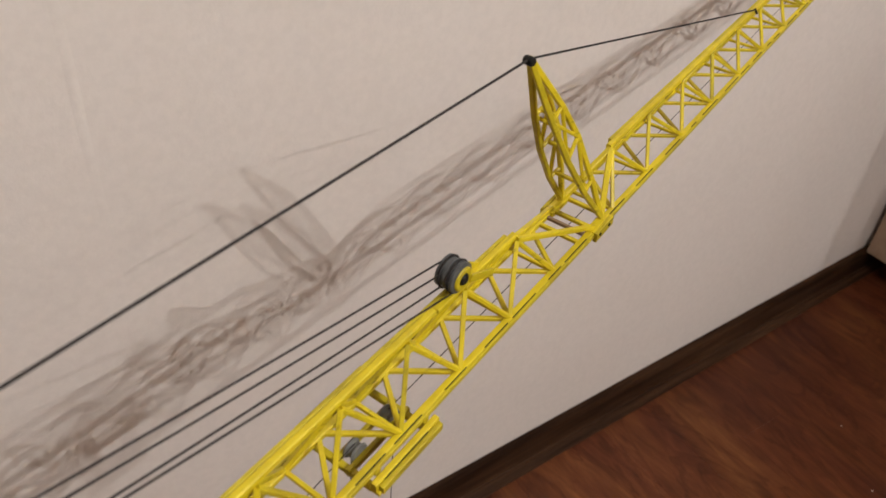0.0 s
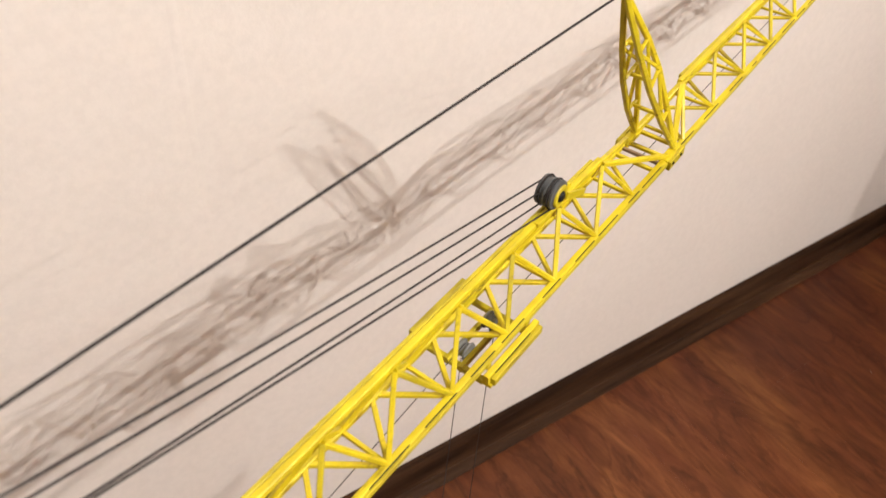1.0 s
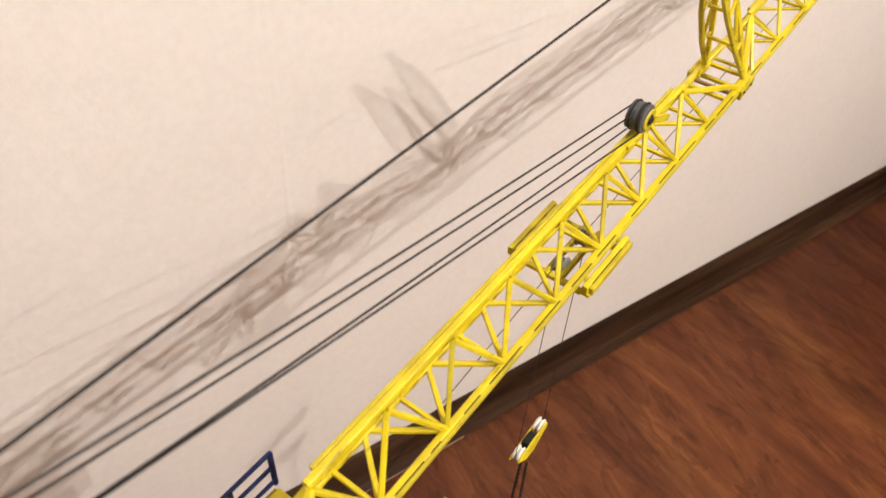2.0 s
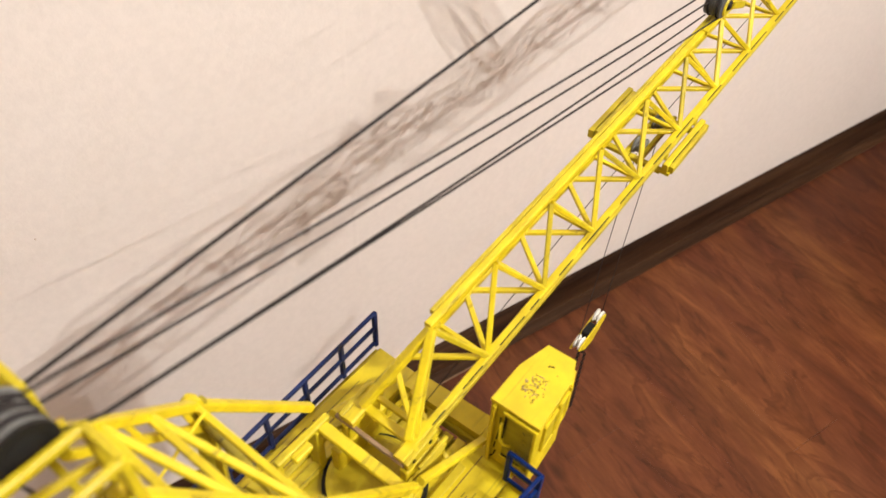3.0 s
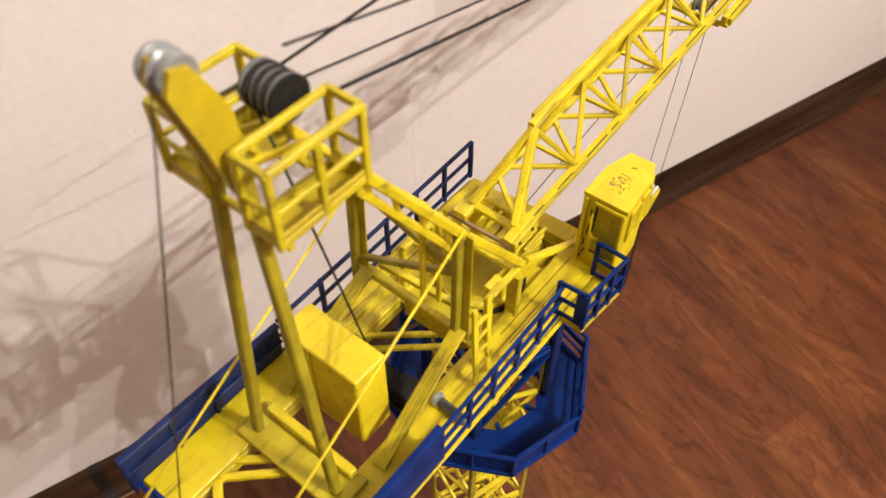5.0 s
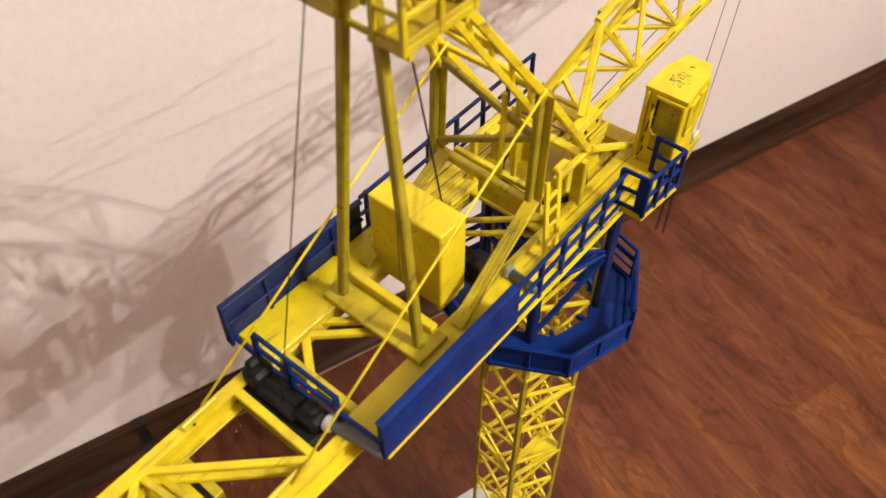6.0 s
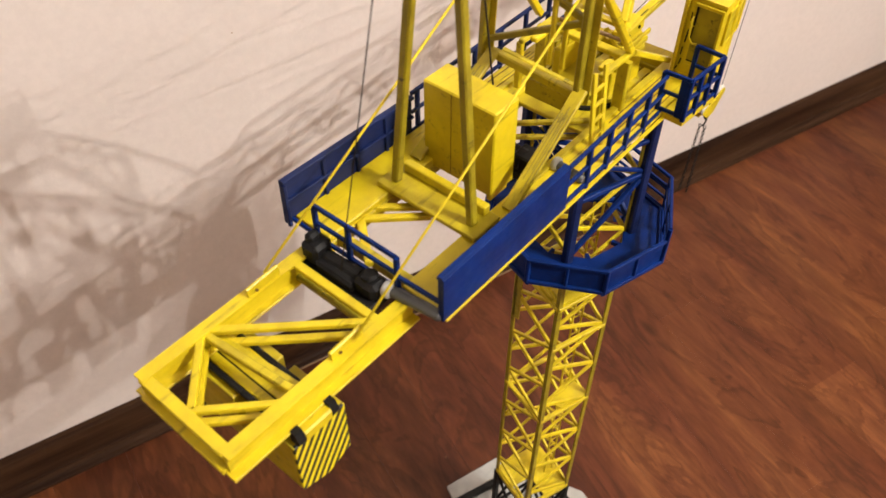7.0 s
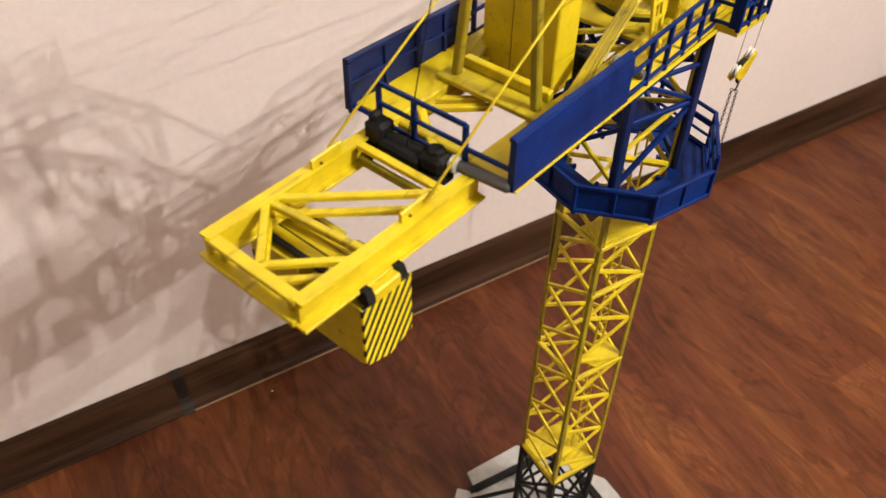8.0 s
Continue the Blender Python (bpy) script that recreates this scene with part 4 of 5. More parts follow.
def counter_boom():
    zt, h = 0.7025, 0.0145
    zc = zt - h / 2
    first = None
    for side in (-1, 1):
        ob = i_beam("boom_beam", (-0.3285, sy(side, 0.0298), zc), (-0.2130, sy(side, 0.0310), zc), 0.0072, h, 0.0015, YELLOW, first or crane, "" if first else "yellow rear boom of two I-beams with cross members")
        first = first or ob
        bar("lower_flange", (-0.3300, sy(side, 0.0302), zc - h / 2 + 0.0006), (-0.2130, sy(side, 0.0314), zc - h / 2 + 0.0006), 0.0108, 0.0016, YELLOW, first)
        # eye for the stay cord
        e = bmesh.new()
        yy = sy(side, 0.0290)
        prism(e, (-0.2655, yy, 0.7048), (-0.2455, yy, 0.7062), 0.0020, 0.0068, chamfer=0.3)
        part("stay_lug", e, YELLOW, first)
        part("lug_bolt", lathe(bmesh.new(), (-0.2605, yy - 0.0020, 0.7045), (0, 1, 0), [(0, 0), (0, 0.0008), (0.004, 0.0008), (0.004, 0)], 10), RUST, first)
    for z, w, x in ((zt - 0.0019, 0.0062, -0.3262), (zt - h + 0.0019, 0.0084, -0.3272)):
        bar("end_beam", (x, sy(-1, 0.0290), z), (x, sy(1, 0.0290), z), w, 0.0028, YELLOW, first)
    bar("end_strut", (-0.3255, sy(1, 0.0215), zt - 0.0020), (-0.3255, sy(1, 0.0215), zt - h + 0.0020), 0.0030, 0.0030, YELLOW_WORN, first, (1, 0, 0))
    bar("end_strut", (-0.3255, sy(-1, 0.0225), zt - 0.0020), (-0.3255, sy(-1, 0.0225), zt - h + 0.0020), 0.0030, 0.0030, YELLOW_WORN, first, (1, 0, 0))
    # the lower bar takes the darker yellow
    for x, z, m in ((-0.2345, zt - 0.0016, YELLOW), (-0.2335, zt - 0.0118, YELLOW_DIRT_SHADE)):
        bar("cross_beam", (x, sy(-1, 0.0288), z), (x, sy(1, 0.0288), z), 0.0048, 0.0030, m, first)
    top, low = zt - 0.0022, zt - 0.0120
    for z in (top, low):
        bar("lattice", (-0.2905, sy(1, 0.0290), z), (-0.2345, sy(-1, 0.0285), z), 0.0040, 0.0034, YELLOW, first)
        bar("lattice", (-0.2950, sy(1, 0.0285), z), (-0.3230, sy(-1, 0.0005), z), 0.0040, 0.0034, YELLOW, first)
        bar("lattice", (-0.3230, sy(-1, 0.0010), z), (-0.2945, sy(-1, 0.0285), z), 0.0037, 0.0034, YELLOW, first)
    for x, z in ((-0.2925, top - 0.001), (-0.2860, low)):
        bar("lattice", (x, sy(1, 0.0285), z), (x + 0.006, sy(-1, 0.0285), z), 0.0040, 0.0036, YELLOW_WORN, first)
    for x, w in ((-0.2925, 0.0052), (-0.2865, 0.0056), (-0.2805, 0.0052)):
        bar("weight_plank", (x, sy(-1, 0.030), 0.6826), (x, sy(1, 0.030), 0.6826), w, 0.0034, YELLOW, first)
    bar("open_joint", (-0.2896, sy(-1, 0.029), 0.6836), (-0.2896, sy(1, 0.029), 0.6836), 0.0007, 0.0012, BLACK, first)
    return first


def counterweight(side):
    """A yellow block with a striped end plate, hung over the beam on black hangers."""
    hung = new("counterweight")
    hung.rotation_euler = (0, 0, radians(SLEW))
    tagged(hung, "yellow counterweight with black striped end plate hung on black hangers", "counterweight", "hung counterweights")
    prof = [(-0.3010, 0.6800), (-0.2690, 0.6800), (-0.2690, 0.6425), (-0.2850, 0.6360), (-0.3010, 0.6415)]
    for name, ya, yb, mat in (("weight_block", sy(side, 0.0368), sy(side, 0.0040), YELLOW_WORN), ("striped_plate", sy(side, 0.0385), sy(side, 0.0366), STRIPES)):
        bm = bmesh.new()
        lo = [bm.verts.new((x, ya, z)) for x, z in prof]
        hi = [bm.verts.new((x, yb, z)) for x, z in prof]
        for i in range(5):
            bm.faces.new((lo[i], lo[(i + 1) % 5], hi[(i + 1) % 5], hi[i]))
        bm.faces.new(lo), bm.faces.new(hi[::-1])
        bmesh.ops.bevel(bm, geom=list(bm.edges), offset=0.0004, segments=1, affect="EDGES")
        part(name, bm, mat, hung, "yellow and black hazard stripes" if mat is STRIPES else "")
    for x in (-0.2968, -0.2762):
        # a black clip: a wedge on the outer side, a strap that runs in under the beams
        bm = bmesh.new()
        ring = [(0.0352, 0.6818), (0.0402, 0.6818), (0.0410, 0.6845), (0.0388, 0.6900), (0.0352, 0.6900)]
        lo = [bm.verts.new((x - 0.0022, sy(side, y), z)) for y, z in ring]
        hi = [bm.verts.new((x + 0.0022, sy(side, y), z)) for y, z in ring]
        for i in range(5):
            bm.faces.new((lo[i], lo[(i + 1) % 5], hi[(i + 1) % 5], hi[i]))
        bm.faces.new(lo[::-1]), bm.faces.new(hi)
        bmesh.ops.recalc_face_normals(bm, faces=bm.faces)
        part("hanger", bm, BLACK, hung, "black hanger")
        bar("hanger_bar", (x, sy(side, 0.0360), 0.6830), (x, sy(side, 0.0002), 0.6830), 0.0030, 0.0030, BLACK, hung)
    bar("bracket_bar", (-0.2945, sy(side, 0.0376), 0.6845), (-0.2785, sy(side, 0.0376), 0.6845), 0.0062, 0.0074, YELLOW, hung)
    block("seam_strip", (-0.2856, min(sy(side, 0.0366), sy(side, 0.0050)), 0.6355), (-0.2848, max(sy(side, 0.0366), sy(side, 0.0050)), 0.6358), BLACK, hung, bevel=0)


cab()
counter_boom()
counterweight(-1)
counterweight(1)


# ---- the boom: its middle line swings a hair towards the wall as it goes out ----
def zb(x):
    return 0.7458 + 0.07125 * x


def zt(x):
    return 0.7868 + 0.04625 * x


def yc(x):
    """The boom's middle line."""
    return 0.0026 + 0.0095 * x


def ya(x):
    """The top chord's line."""
    return 0.0023 + 0.0155 * x


HALF = 0.0157


def low(x, side, dz=0.0, out=0.0):
    """A place on the lower chord of that side."""
    return (x, yc(x) + side * (HALF + out), zb(x) + dz)


def high(x, dz=0.0, dy=0.0):
    return (x, ya(x) + dy, zt(x) + dz)


def boom_section(nodes, tops, xa, xb, label, thick=1.0, seed=1):
    """Three chords with zigzag bars on both sides and in the bottom."""
    rnd = random.Random(seed)
    main = None
    for side in (-1, 1):
        ob = bar("boom_chord", low(xa, side), low(xb, side), 0.0040 * thick, 0.0042 * thick, YELLOW, main or crane, label="" if main else label)
        main = main or ob
        bar("chord_strip", low(xa + 0.004, side, -0.0004, 0.0028 * thick), low(xb - 0.003, side, -0.0004, 0.0028 * thick), 0.0018 * thick, 0.0036 * thick, YELLOW_WORN, main)
        x = xa + 0.012
        while x < xb - 0.03:
            ln = rnd.uniform(0.008, 0.030)
            bar("open_joint", low(x, side, 0.0017 * thick, 0.0019 * thick), low(x + ln, side, 0.0017 * thick, 0.0019 * thick), 0.0006, 0.0005, BLACK, main)
            x += ln + rnd.uniform(0.004, 0.022)
    ta, tb = tops[0], tops[-1]
    bar("boom_chord", high(ta - 0.001, 0.0012, 0.0015), high(tb + 0.001, 0.0012, 0.0015), 0.0040 * thick, 0.0042 * thick, YELLOW, main)
    bar("chord_strip", high(ta + 0.006, 0.0014, 0.0048 * thick), high(tb - 0.004, 0.0014, 0.0048 * thick), 0.0022, 0.0034 * thick, YELLOW_WORN, main)
    w = 0.0029 * thick
    for t in tops:
        for n in [n for n in nodes if abs(n - t) < 0.0420]:
            for side in (-1, 1):
                bar("lacing", high(t, -0.001, side * 0.0012), low(n, side, 0.001), w * rnd.uniform(0.9, 1.06), w, YELLOW if rnd.random() < 0.8 else YELLOW_WORN, main)
    for n in nodes:
        for off, ww in ((-0.0240, w), (0.0, w * 0.9), (0.0240, w)):
            if xa < n + off < xb:
                bar("bottom_lacing", low(n, -1), low(n + off, 1), ww, ww * 0.9, YELLOW, main)
    return main


NODES = [0.0010, 0.0578, 0.1086, 0.1582, 0.2093, 0.2600, 0.3100, 0.3586, 0.4077]
TOPS = [0.0316, 0.0802, 0.1305, 0.1807, 0.2331, 0.2834, 0.3330, 0.3850]
JOINT_X = 0.4620
inner = boom_section(NODES, TOPS, -0.004, JOINT_X - 0.001, "yellow lattice boom, inner section", 1.0, 3)
for side in (-1, 1):
    bar("root_chord", high(TOPS[0]), (-0.0020, yc(0) + side * 0.0140, 0.7500), 0.0042, 0.0042, YELLOW, inner)
    bar("end_chord", high(TOPS[-1], 0, side * 0.001), low(JOINT_X - 0.006, side, 0.003), 0.0034, 0.0034, YELLOW, inner)
    for x in (-0.001, JOINT_X):
        bar("hinge_lug", low(x - 0.010, side, -0.0005), low(x + 0.012, side, 0.0003), 0.0066, 0.0060, YELLOW, inner)
        bar("hinge_lug", low(x - 0.010, side, -0.0012, 0.0044), low(x + 0.012, side, -0.0002, 0.0044), 0.0026, 0.0072, YELLOW_WORN, inner)
        for k in (-0.006, 0.006):
            p = low(x + k, side, 0, 0.0056 if side > 0 else 0.0064)
            part("hinge_pin", lathe(bmesh.new(), p, (0, 1, 0), [(0, 0), (0, 0.0011), (0.0008, 0.0011), (0.0008, 0)], 8), BLACK, inner)
for x, m, w in ((-0.0005, YELLOW, 0.0040), (0.0075, YELLOW, 0.0032), (0.4490, ROD, 0.0024), (0.4400, YELLOW, 0.0032), (0.4575, YELLOW, 0.0034), (0.4745, YELLOW, 0.0032)):
    bar("boom_tie", low(x, -1), low(x, 1), w, 0.0026, m, inner)

bar("hinge_rod", (-0.0100, sy(1, 0.0250), 0.7405), (-0.0110, sy(-1, 0.0185), 0.7440), 0.0022, 0.0022, ROD, inner, label="bare wooden hinge rod")

NODES2 = [0.4830, 0.5340, 0.5920, 0.6485, 0.7040] + [0.7580 + 0.0545 * k for k in range(9)]
TOPS2 = [0.5040, 0.5610, 0.6190, 0.6775, 0.7330] + [0.7870 + 0.0545 * k for k in range(8)]
outer = boom_section(NODES2, TOPS2, JOINT_X + 0.001, 1.2200, "yellow lattice boom, outer section", 0.90, 5)
for side in (-1, 1):
    bar("root_chord", high(TOPS2[0]), low(JOINT_X + 0.004, side, 0.002), 0.0040, 0.0040, YELLOW, outer)


def mid_frame():
    """The leaning prop frame over the boom's joint."""
    top = Vector((0.3898, 0.0178, 0.9128))
    first = None
    for side in (-1, 1):
        foot = Vector((JOINT_X + 0.006, yc(JOINT_X) + side * 0.0150, zb(JOINT_X) + 0.003))
        knee = [top.lerp(foot, t) + Vector((-0.0065 * k, side * 0.0016 * k, -0.003 * k)) for t, k in ((0.0, 0), (0.30, 0.75), (0.52, 1.0), (0.76, 0.75), (1.0, 0))]
        back = [top.lerp(foot, t) + Vector((0.0085 * k, -side * 0.0006 * k, 0.004 * k)) for t, k in ((0.0, 0), (0.30, 0.8), (0.50, 1.0), (0.76, 0.6), (1.0, 0))]
        for pts in (knee, back):
            for a, b in zip(pts, pts[1:]):
                ob = bar("prop_chord", a, b, 0.0034, 0.0034, YELLOW_WORN if pts is knee else YELLOW, first or crane, label="" if first else "yellow leaning prop frame over the boom joint")
                first = first or ob
        for k in range(1, 4):
            bar("prop_lacing", knee[k], back[k], 0.0022, 0.0022, YELLOW, first)
            if k < 3:
                bar("prop_lacing", knee[k + 1], back[k], 0.0022, 0.0022, YELLOW, first)
        bar("prop_lacing", knee[1], back[2], 0.0022, 0.0022, YELLOW, first)
    for t in (0.30, 0.52, 0.76):
        p = top.lerp(Vector((JOINT_X + 0.006, yc(JOINT_X), zb(JOINT_X) + 0.003)), t)
        bar("prop_rung", p + Vector((0, 0.0150 * t, 0)), p + Vector((0, -0.0150 * t, 0)), 0.0024, 0.0024, YELLOW, first)
    part("prop_tip", lathe(bmesh.new(), top + Vector((-0.0005, -0.0030, -0.001)), (0, 1, 0), [(0, 0), (0, 0.0020), (0.0010, 0.0026), (0.0050, 0.0026), (0.0060, 0.0020), (0.0060, 0)], 14), BLACK, first, "dark wrapped tip")


def rope_block():
    """Grey pulley block on top of the inner boom, held between forked arms."""
    c = Vector((0.3245, 0.0092, zt(0.3245) + 0.0152))
    w, r = 0.0060, 0.0092
    prof = [(-w, 0), (-w, r * 0.72), (-w + 0.0008, r), (-w + 0.0022, r), (-w + 0.0026, r * 0.93), (-0.0006, r * 0.93), (-0.0004, r * 0.99), (0.0008, r * 0.99), (0.0010, r * 0.93), (w - 0.0022, r * 0.93), (w - 0.0016, r), (w - 0.0004, r), (w, r * 0.7), (w, 0)]
    b = part("pulley_block", lathe(bmesh.new(), c, (0, 1, 0), prof, 32), GREY, crane, "grey grooved pulley block on the boom")
    for k in (-0.0026, 0.0030):
        ring = [(c.x + (r + 0.0001) * math.cos(t), c.y + k + 0.0005 * math.sin(t), c.z + (r + 0.0001) * math.sin(t)) for t in (2 * math.pi * i / 24 for i in range(25))]
        rope("cord_turn", ring, 0.0006, CORD, b)
    bar("cheek", c + Vector((0.000, w + 0.0012, 0.0010)), high(0.3500, 0.0026, 0.0026), 0.0014, 0.0050, YELLOW, b)
    bar("cheek", c + Vector((0.005, -w - 0.0016, -0.0020)), c + Vector((0.026, -0.0085, -0.0105)), 0.0016, 0.0046, YELLOW_WORN, b)
    part("hub_ring", lathe(bmesh.new(), c + Vector((0, -w - 0.0012, 0)), (0, 1, 0), [(0, 0.0040), (0, 0.0066), (0.0010, 0.0072), (0.0012, 0.0040)], 24), YELLOW_WORN, b, "worn yellow ring")
    part("pulley_hub", lathe(bmesh.new(), c + Vector((0, -w - 0.0022, 0)), (0, 1, 0), [(0, 0), (0, 0.0026), (0.002, 0.0040), (0.002, 0)], 14), BLACK, b)
    bar("cheek", high(0.3080, 0.0026), high(0.3420, 0.0030), 0.0038, 0.0028, YELLOW, b)
    return c


def trolley():
    """Side boxes outside the lower chords, cross beams below and a pair of sheaves between two beams."""
    first = None
    x0, x1 = 0.2310, 0.2810
    for side in (-1, 1):
        box = lambda xa, xb, dz, out, w, h, m: bar("trolley_side", low(xa, side, dz, out), low(xb, side, dz, out), w, h, m, first or crane, label="" if first else "yellow trolley riding on the boom's lower chords")
        ob = box(x0, x1, -0.0046, 0.0068, 0.0036, 0.0062, YELLOW)
        first = first or ob
        box(x0 + 0.002, x1 - 0.001, -0.0056, 0.0102, 0.0030, 0.0052, YELLOW_WORN)
        box(x0 + 0.0005, x1 - 0.0005, -0.0086, 0.0070, 0.0066, 0.0022, YELLOW)
        if side > 0:
            box(x0 + 0.0015, x1 + 0.002, -0.0072, 0.0144, 0.0036, 0.0064, YELLOW_WORN)
            box(x0 + 0.003, x1 - 0.001, -0.0100, 0.0110, 0.0080, 0.0022, YELLOW_WORN)
        bar("open_joint", low(x0 + 0.006, side, -0.0028, 0.0087), low(x1 - 0.010, side, -0.0028, 0.0087), 0.0005, 0.0006, BLACK, first)
        for x in (x0 + 0.006, x1 - 0.006):
            p = low(x, side, -0.0012, 0.0036)
            part("wheel", lathe(bmesh.new(), (p[0], p[1] - 0.001, p[2]), (0, 1, 0), [(0, 0), (0, 0.0022), (0.002, 0.0022), (0.002, 0)], 12), YELLOW_WORN, first)
    for x in (x0 + 0.003, x1 - 0.004):
        bar("trolley_beam", low(x, -1, -0.0105, 0.004), low(x, 1, -0.0105, 0.004), 0.0040, 0.0034, YELLOW_WORN, first)
    for s in (-1, 1):
        bar("sheave_beam", (x0 + 0.001, yc(x0) + s * 0.0048, zb(x0) - 0.0100), (x1 - 0.001, yc(x1) + s * 0.0048, zb(x1) - 0.0100), 0.0026, 0.0050, YELLOW_WORN, first)
    for x in SHEAVES:
        pr = [(-0.0034, 0), (-0.0034, 0.0054), (-0.0022, 0.0058), (-0.0012, 0.0044), (0.0012, 0.0044), (0.0022, 0.0058), (0.0034, 0.0054), (0.0034, 0)]
        part("sheave", lathe(bmesh.new(), (x, yc(x), zb(x) - 0.0078), (0, 1, 0), pr, 22), DRUM, first, "grey sheave")


SHEAVES = (0.2430, 0.2690)
mid_frame()
BLOCK_C = rope_block()
trolley()

# ---- cords of the crane ----
TIP = (0.3898, 0.0178, 0.9128)
rope("stay_cord", [(-0.1270, 0.0211, 0.9044), TIP], 0.00066, CORD, crane, label="thick dark stay cord")
rope("stay_cord", [(-0.1270, 0.0211, 0.9044), (-0.1350, 0.0150, 0.9130), (-0.1490, 0.0095, 0.9190)], 0.00066, CORD, crane)
rope("stay_cord", [TIP, high(0.7745, 0.0028)], 0.00062, CORD, crane)
rope("knot", [high(0.7730, 0.0005, -0.003), high(0.7745, 0.0034), high(0.7755, 0.0005, 0.003)], 0.0010, CORD, crane)
BX = BLOCK_C.x - 0.004
for y0, z0, y1, z1, sag in ((-0.0020, 0.9315, 0.0145, 0.8250, 0.0025), (0.0154, 0.9038, 0.0125, 0.8185, 0.0025)):
    rope("luffing_cord", [(-0.1270, y0, z0), (BX, y1, z1)], 0.00052, CORD, crane, sag=sag)
for y0, z0, y1, z1, sag in ((0.0018, 0.8996, 0.0140, 0.8075, 0.0022), (-0.0003, 0.9021, 0.0045, 0.8100, 0.0004)):
    rope("luffing_cord", [(-0.1080, y0, z0), (BX, y1, z1)], 0.00052, CORD, crane, sag=sag)
    rope("luffing_cord", [(-0.1270, 0.0050, 0.9062), (-0.1080, y0, z0)], 0.00052, CORD, crane)
for side in (-1, 1):
    rope("rear_stay", [(-0.2522, sy(side, 0.0315), 0.7070), (-0.0690, sy(side, 0.0295), 0.8165)], 0.00075, CORD_Y, crane, label="yellow stay cord")
rope("hoist_thread", [(0.0240, CY, 0.7300), (SHEAVES[0], yc(SHEAVES[0]), zb(SHEAVES[0]) - 0.0024)], 0.00028, CORD, crane)
rope("hoist_thread", [(SHEAVES[1], yc(SHEAVES[1]), zb(SHEAVES[1]) - 0.0024), (1.2100, yc(1.21), zb(1.21) + 0.002)], 0.00028, CORD, crane)
rope("hoist_thread", [(-0.1690, 0.0030, 0.9370), (-0.2270, 0.0045, 0.7080)], 0.00035, CORD, crane)
rope("winch_cord", [(-0.1350, 0.0060, 0.9075), (-0.0965, 0.0076, 0.7120)], 0.00055, CORD, crane)


# ---- the hook block that hangs from the trolley ----
def hook_block():
    """Two white sheaves between yellow cheeks, a hook and a loop of chain."""
    hang = new("hook_block")
    c = turned_back(0.2610, 0.0114, 0)
    hang.location = (c[0], c[1], 0.0)
    hang.rotation_euler = (0, 0, radians(SLEW))
    tagged(hang, "small yellow hook block with white sheaves and a dark chain", "hook block")
    z = 0.5308
    for s in (-1, 1):
        bm = bmesh.new()
        lift = 0.0 if s < 0 else -0.0035
        outline = [(-0.0210, 0.0000), (-0.0180, 0.0030), (0.0150, 0.0115), (0.0195, 0.0100), (0.0200, 0.0060), (0.0030, -0.0100), (-0.0090, -0.0100)]
        for yy in (s * 0.0040 - 0.0006, s * 0.0040 + 0.0006):
            bm.faces.new([bm.verts.new((x, yy, z + h + lift)) for x, h in outline])
        for (xa, ha), (xb, hb) in zip(outline, outline[1:] + outline[:1]):
            bm.faces.new([bm.verts.new(p) for p in ((xa, s * 0.0040 - 0.0006, z + ha + lift), (xb, s * 0.0040 - 0.0006, z + hb + lift), (xb, s * 0.0040 + 0.0006, z + hb + lift), (xa, s * 0.0040 + 0.0006, z + ha + lift))])
        bmesh.ops.remove_doubles(bm, verts=bm.verts, dist=1e-6)
        part("cheek", bm, YELLOW, hang)
    for x, dz in ((-0.0140, 0.0020), (0.0145, 0.0085)):
        pr = [(-0.0030, 0), (-0.0030, 0.0058), (-0.0017, 0.0064), (-0.0006, 0.0045), (0.0006, 0.0045), (0.0017, 0.0064), (0.0030, 0.0058), (0.0030, 0)]
        part("sheave", lathe(bmesh.new(), (x, 0, z + dz), (0, 1, 0), pr, 18), WHITE, hang, "white sheave")
    block("spacer", (-0.0062, -0.0034, z - 0.0060), (0.0070, 0.0034, z + 0.0068), BLACK, hang, "black spacer")
    part("swivel", lathe(bmesh.new(), (0.0005, 0, z - 0.0170), (0, 0, 1), [(0, 0), (0, 0.0022), (0.003, 0.0030), (0.006, 0.0024), (0.0085, 0.0020), (0.0085, 0)], 12), BLACK, hang, "black swivel")
    hook = [(0.0005 + 0.0042 * math.cos(t), 0, z - 0.0222 + 0.0042 * math.sin(t)) for t in (radians(100 - 26 * k) for k in range(10))]
    rope("hook", [(0.0005, 0, z - 0.016)] + hook, 0.0010, BLACK, hang)
    # two chains hang from the hook
    for s in (-1, 1):
        for k in range(26):
            zz = z - 0.0270 - 0.0033 * k
            x, y = -0.0015 - 0.00010 * k, s * (0.0026 + 0.00006 * k)
            ring = []
            for i in range(9):
                t = 2 * math.pi * i / 8
                a, b = 0.0013 * math.cos(t), 0.0022 * math.sin(t)
                ring.append((x + (a if k % 2 else 0), y + (0 if k % 2 else a), zz + b))
            rope("chain_link", ring, 0.00042, BLACK, hang, 4)
    for x0, x1 in ((-0.0195, SHEAVES[0] - 0.2640), (0.0205, SHEAVES[1] - 0.2560)):
        rope("hoist_thread", [(x0, 0, z + (0.003 if x0 < 0 else 0.009)), (x1, yc(x1 + 0.261) - 0.0114, zb(x1 + 0.261) - 0.012)], 0.00028, CORD, hang)
    return hang


def turned_back(x, y, z):
    c, s = math.cos(radians(SLEW)), math.sin(radians(SLEW))
    return (c * x - s * y, s * x + c * y, z)


hook_block()


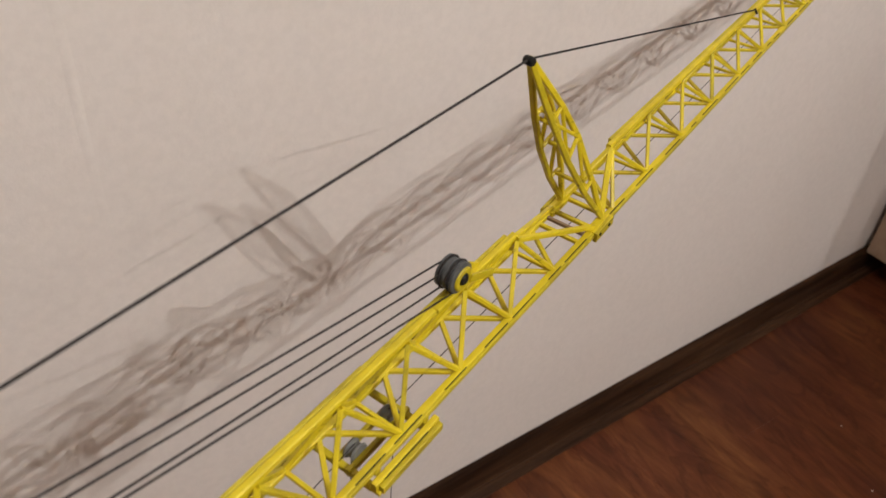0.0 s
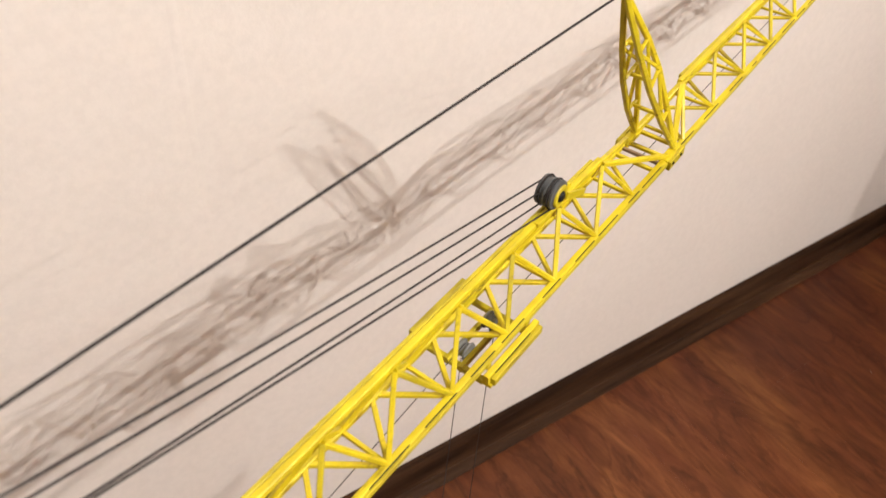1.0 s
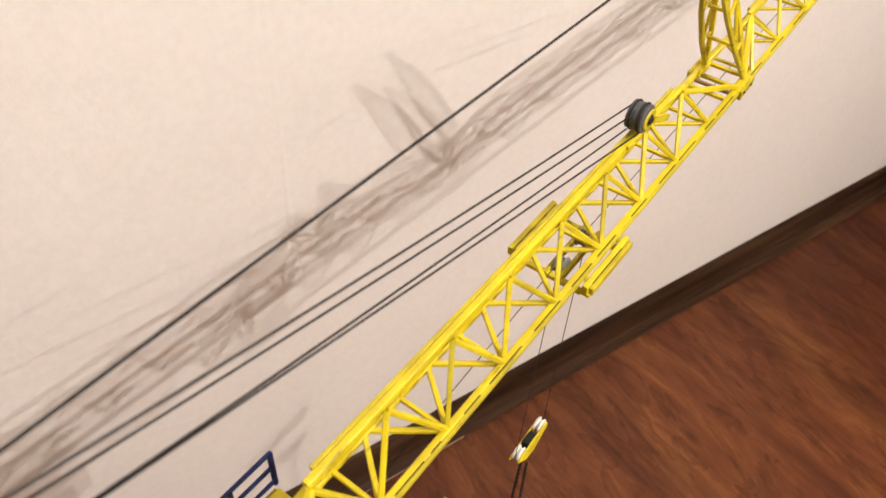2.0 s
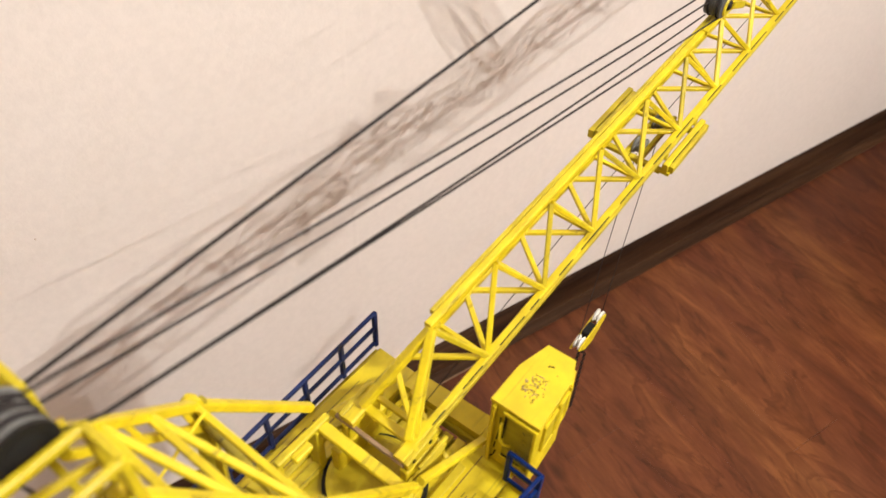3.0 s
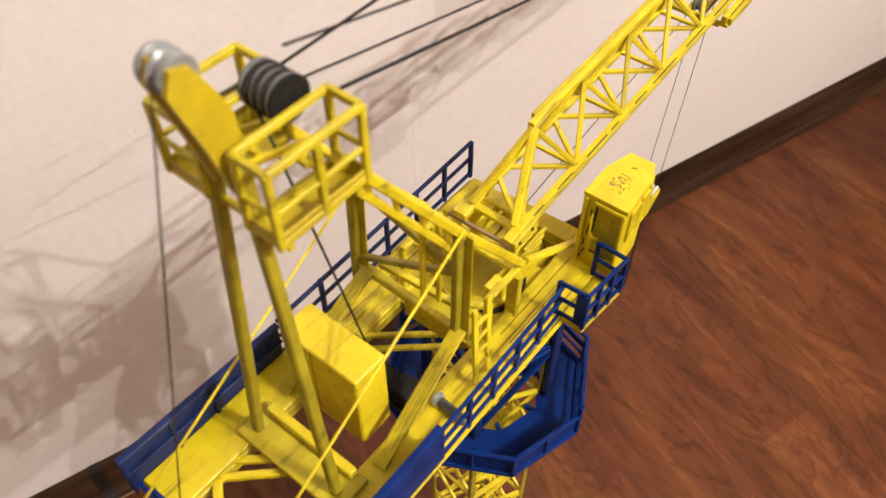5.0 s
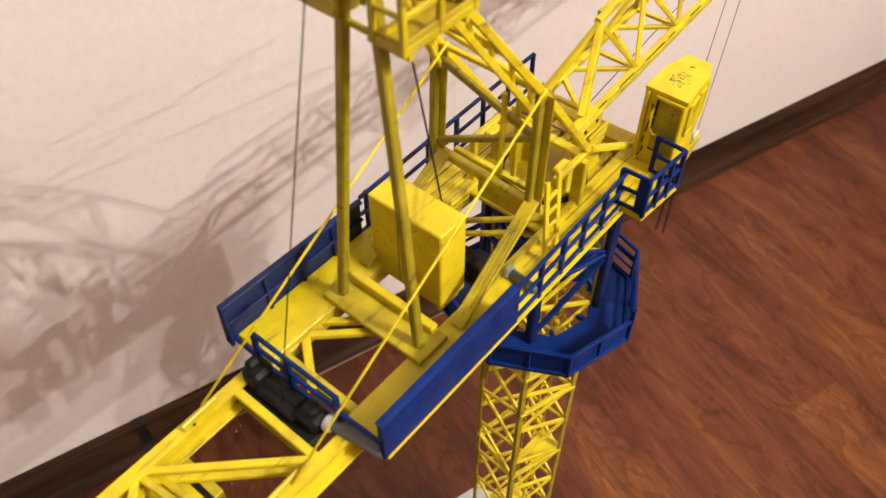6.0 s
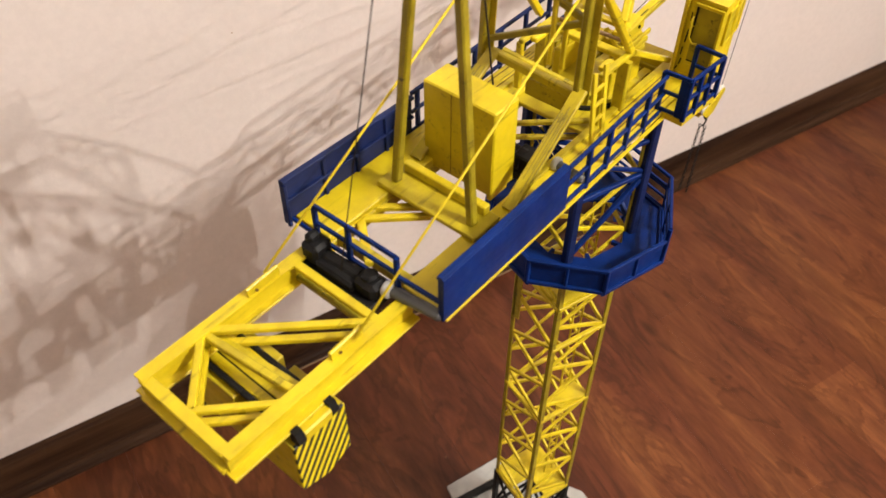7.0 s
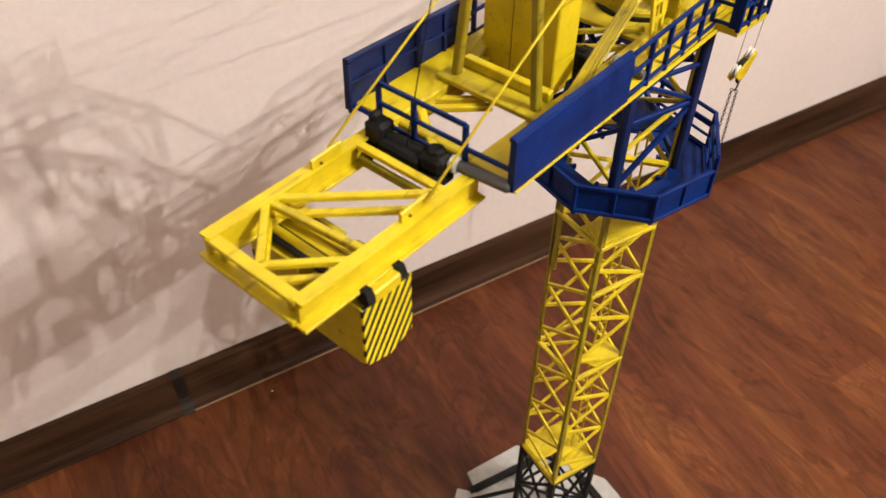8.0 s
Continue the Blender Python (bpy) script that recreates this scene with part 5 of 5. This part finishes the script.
# ---- loose things of the room ----
def side_cabinet():
    cab = new("cabinet")
    cab.location = (1.66, 0.150, 0.0)
    tagged(cab, "beige laminate cabinet on short dark feet against the wall", "cabinet")
    block("carcass", (0.0, -0.30, 0.055), (0.55, 0.26, 0.95), BEIGE, cab, bevel=0.003)
    block("cabinet_top", (-0.008, -0.31, 0.95), (0.56, 0.26, 0.97), BEIGE, cab, bevel=0.003)
    for x in (0.012, 0.50):
        for y in (-0.27, 0.12):
            block("foot", (x, y, 0.0), (x + 0.035, y + 0.035, 0.055), BLACK, cab)


def ceiling_lamp():
    lamp = new("ceiling_lamp")
    lamp.location = (0.785, -1.65, 0)
    tagged(lamp, "brass ceiling lamp with three bulbs under small metal cups", "ceiling lamp")
    part("canopy", lathe(bmesh.new(), (0, 0, TOP - 0.04), (0, 0, 1), [(0, 0), (0, 0.03), (0.03, 0.06), (0.04, 0.06), (0.04, 0)], 24), BRASS, lamp)
    part("stem", lathe(bmesh.new(), (0, 0, TOP - 0.12), (0, 0, 1), [(0, 0), (0, 0.010), (0.08, 0.010), (0.08, 0)], 12), BRASS, lamp)
    for bx, by, bz in BULBS:
        p = Vector((bx - 0.785, by + 1.65, bz + 0.075))
        rope("arm", [(0, 0, TOP - 0.11), (p.x * 0.6, p.y * 0.6, TOP - 0.10), p], 0.006, BRASS, lamp)
        part("cup", lathe(bmesh.new(), p - Vector((0, 0, 0.030)), (0, 0, 1), [(0.0, 0.040), (0.004, 0.040), (0.030, 0.018), (0.036, 0)], 18), BRASS, lamp)


side_cabinet()
ceiling_lamp()

part("wall_mark", lathe(bmesh.new(), (-0.116, WALL_Y + 0.0004, 0.553), (0, -1, 0), [(0, 0), (0, 0.0011), (0.0005, 0.0008), (0.0007, 0)], 10), BEIGE, bpy.data.objects["wall_north"], "small brown mark")


def crumb(x, y, r, turn):
    bm = bmesh.new()
    bmesh.ops.create_icosphere(bm, subdivisions=1, radius=r)
    for v in bm.verts:
        v.co = Vector((v.co.x * (1 + 0.4 * math.sin(5 * v.co.z / r + turn)), v.co.y * 0.8, (v.co.z + r) * 0.6))
    ob = part("crumb", bm, WHITE)
    ob.location, ob.rotation_euler = (x, y, 0), (0, 0, turn)
    tagged(ob, "tiny whitish crumb lying on the laminate floor", "crumb", "crumbs on the floor")


for x, y, r, turn in ((-0.210, 0.365, 0.0013, 0.4), (-0.201, 0.371, 0.0006, 2.0), (1.253, 0.169, 0.0011, 1.0), (1.177, 0.060, 0.0015, 2.6), (1.280, 0.394, 0.0016, 0.2), (-0.246, 0.293, 0.0007, 1.7)):
    crumb(x, y, r, turn)


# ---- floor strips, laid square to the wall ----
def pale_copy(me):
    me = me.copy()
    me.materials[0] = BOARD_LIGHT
    return me


STRIP_DIM = {20: 0.72, 21: 0.68, 22: 0.70, 23: 0.67, 24: 0.72, 25: 0.88, 28: 0.93, 29: 0.90, 30: 0.92, 31: 0.80, 32: 0.90, 34: 0.92, 35: 0.82, 36: 0.77, 37: 0.75, 38: 0.74, 39: 0.75, 40: 0.76}       # strip darkening; runs 20-25 and 34-40 put floor shade into the colour


def floor_strips():
    """Printed strips 98 mm wide with staggered butt ends; the ones the camera passes are pieces of their own."""
    rnd = random.Random(11)
    width, gap = 0.0985, 0.00012
    rest = bmesh.new()
    x_start = 0.4920 - 30 * width
    cache = {}
    for k in range(60):
        x = x_start + k * width
        if x > X1 or x + width < X0:
            continue
        ends = [WALL_Y]
        y = WALL_Y - rnd.uniform(0.10, 1.20)
        if k == 30:
            y = -0.0345
        while y > YB:
            ends.append(y)
            y -= rnd.choice((0.92, 1.05, 1.18, 1.26))
        ends.append(YB)
        for a, b in zip(ends, ends[1:]):
            if -0.9 < x < 2.0 and a > -0.9:
                ln = round(a - b, 3)
                if ln not in cache:
                    bm = bmesh.new()
                    add_block(bm, (gap / 2, -ln + gap / 2, -0.0080), (width - gap / 2, -gap / 2, 0.0), 0.0001)
                    me = bpy.data.meshes.new("floor_strip")
                    bm.to_mesh(me)
                    bm.free()
                    me.materials.append(BOARD)
                    cache[ln] = me
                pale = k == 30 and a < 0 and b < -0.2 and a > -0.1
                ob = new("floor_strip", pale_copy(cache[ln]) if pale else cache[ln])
                ob.parent, ob.location = floor, (x, a, 0.0)
                shade = STRIP_DIM.get(k, 1.0)
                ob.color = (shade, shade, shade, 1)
            else:
                add_block(rest, (x + gap / 2, b + gap / 2, -0.0080), (x + width - gap / 2, a - gap / 2, 0.0), 0)
    tagged(part("far_floor_strips", rest, BOARD, floor), kind="stuff")


floor_strips()
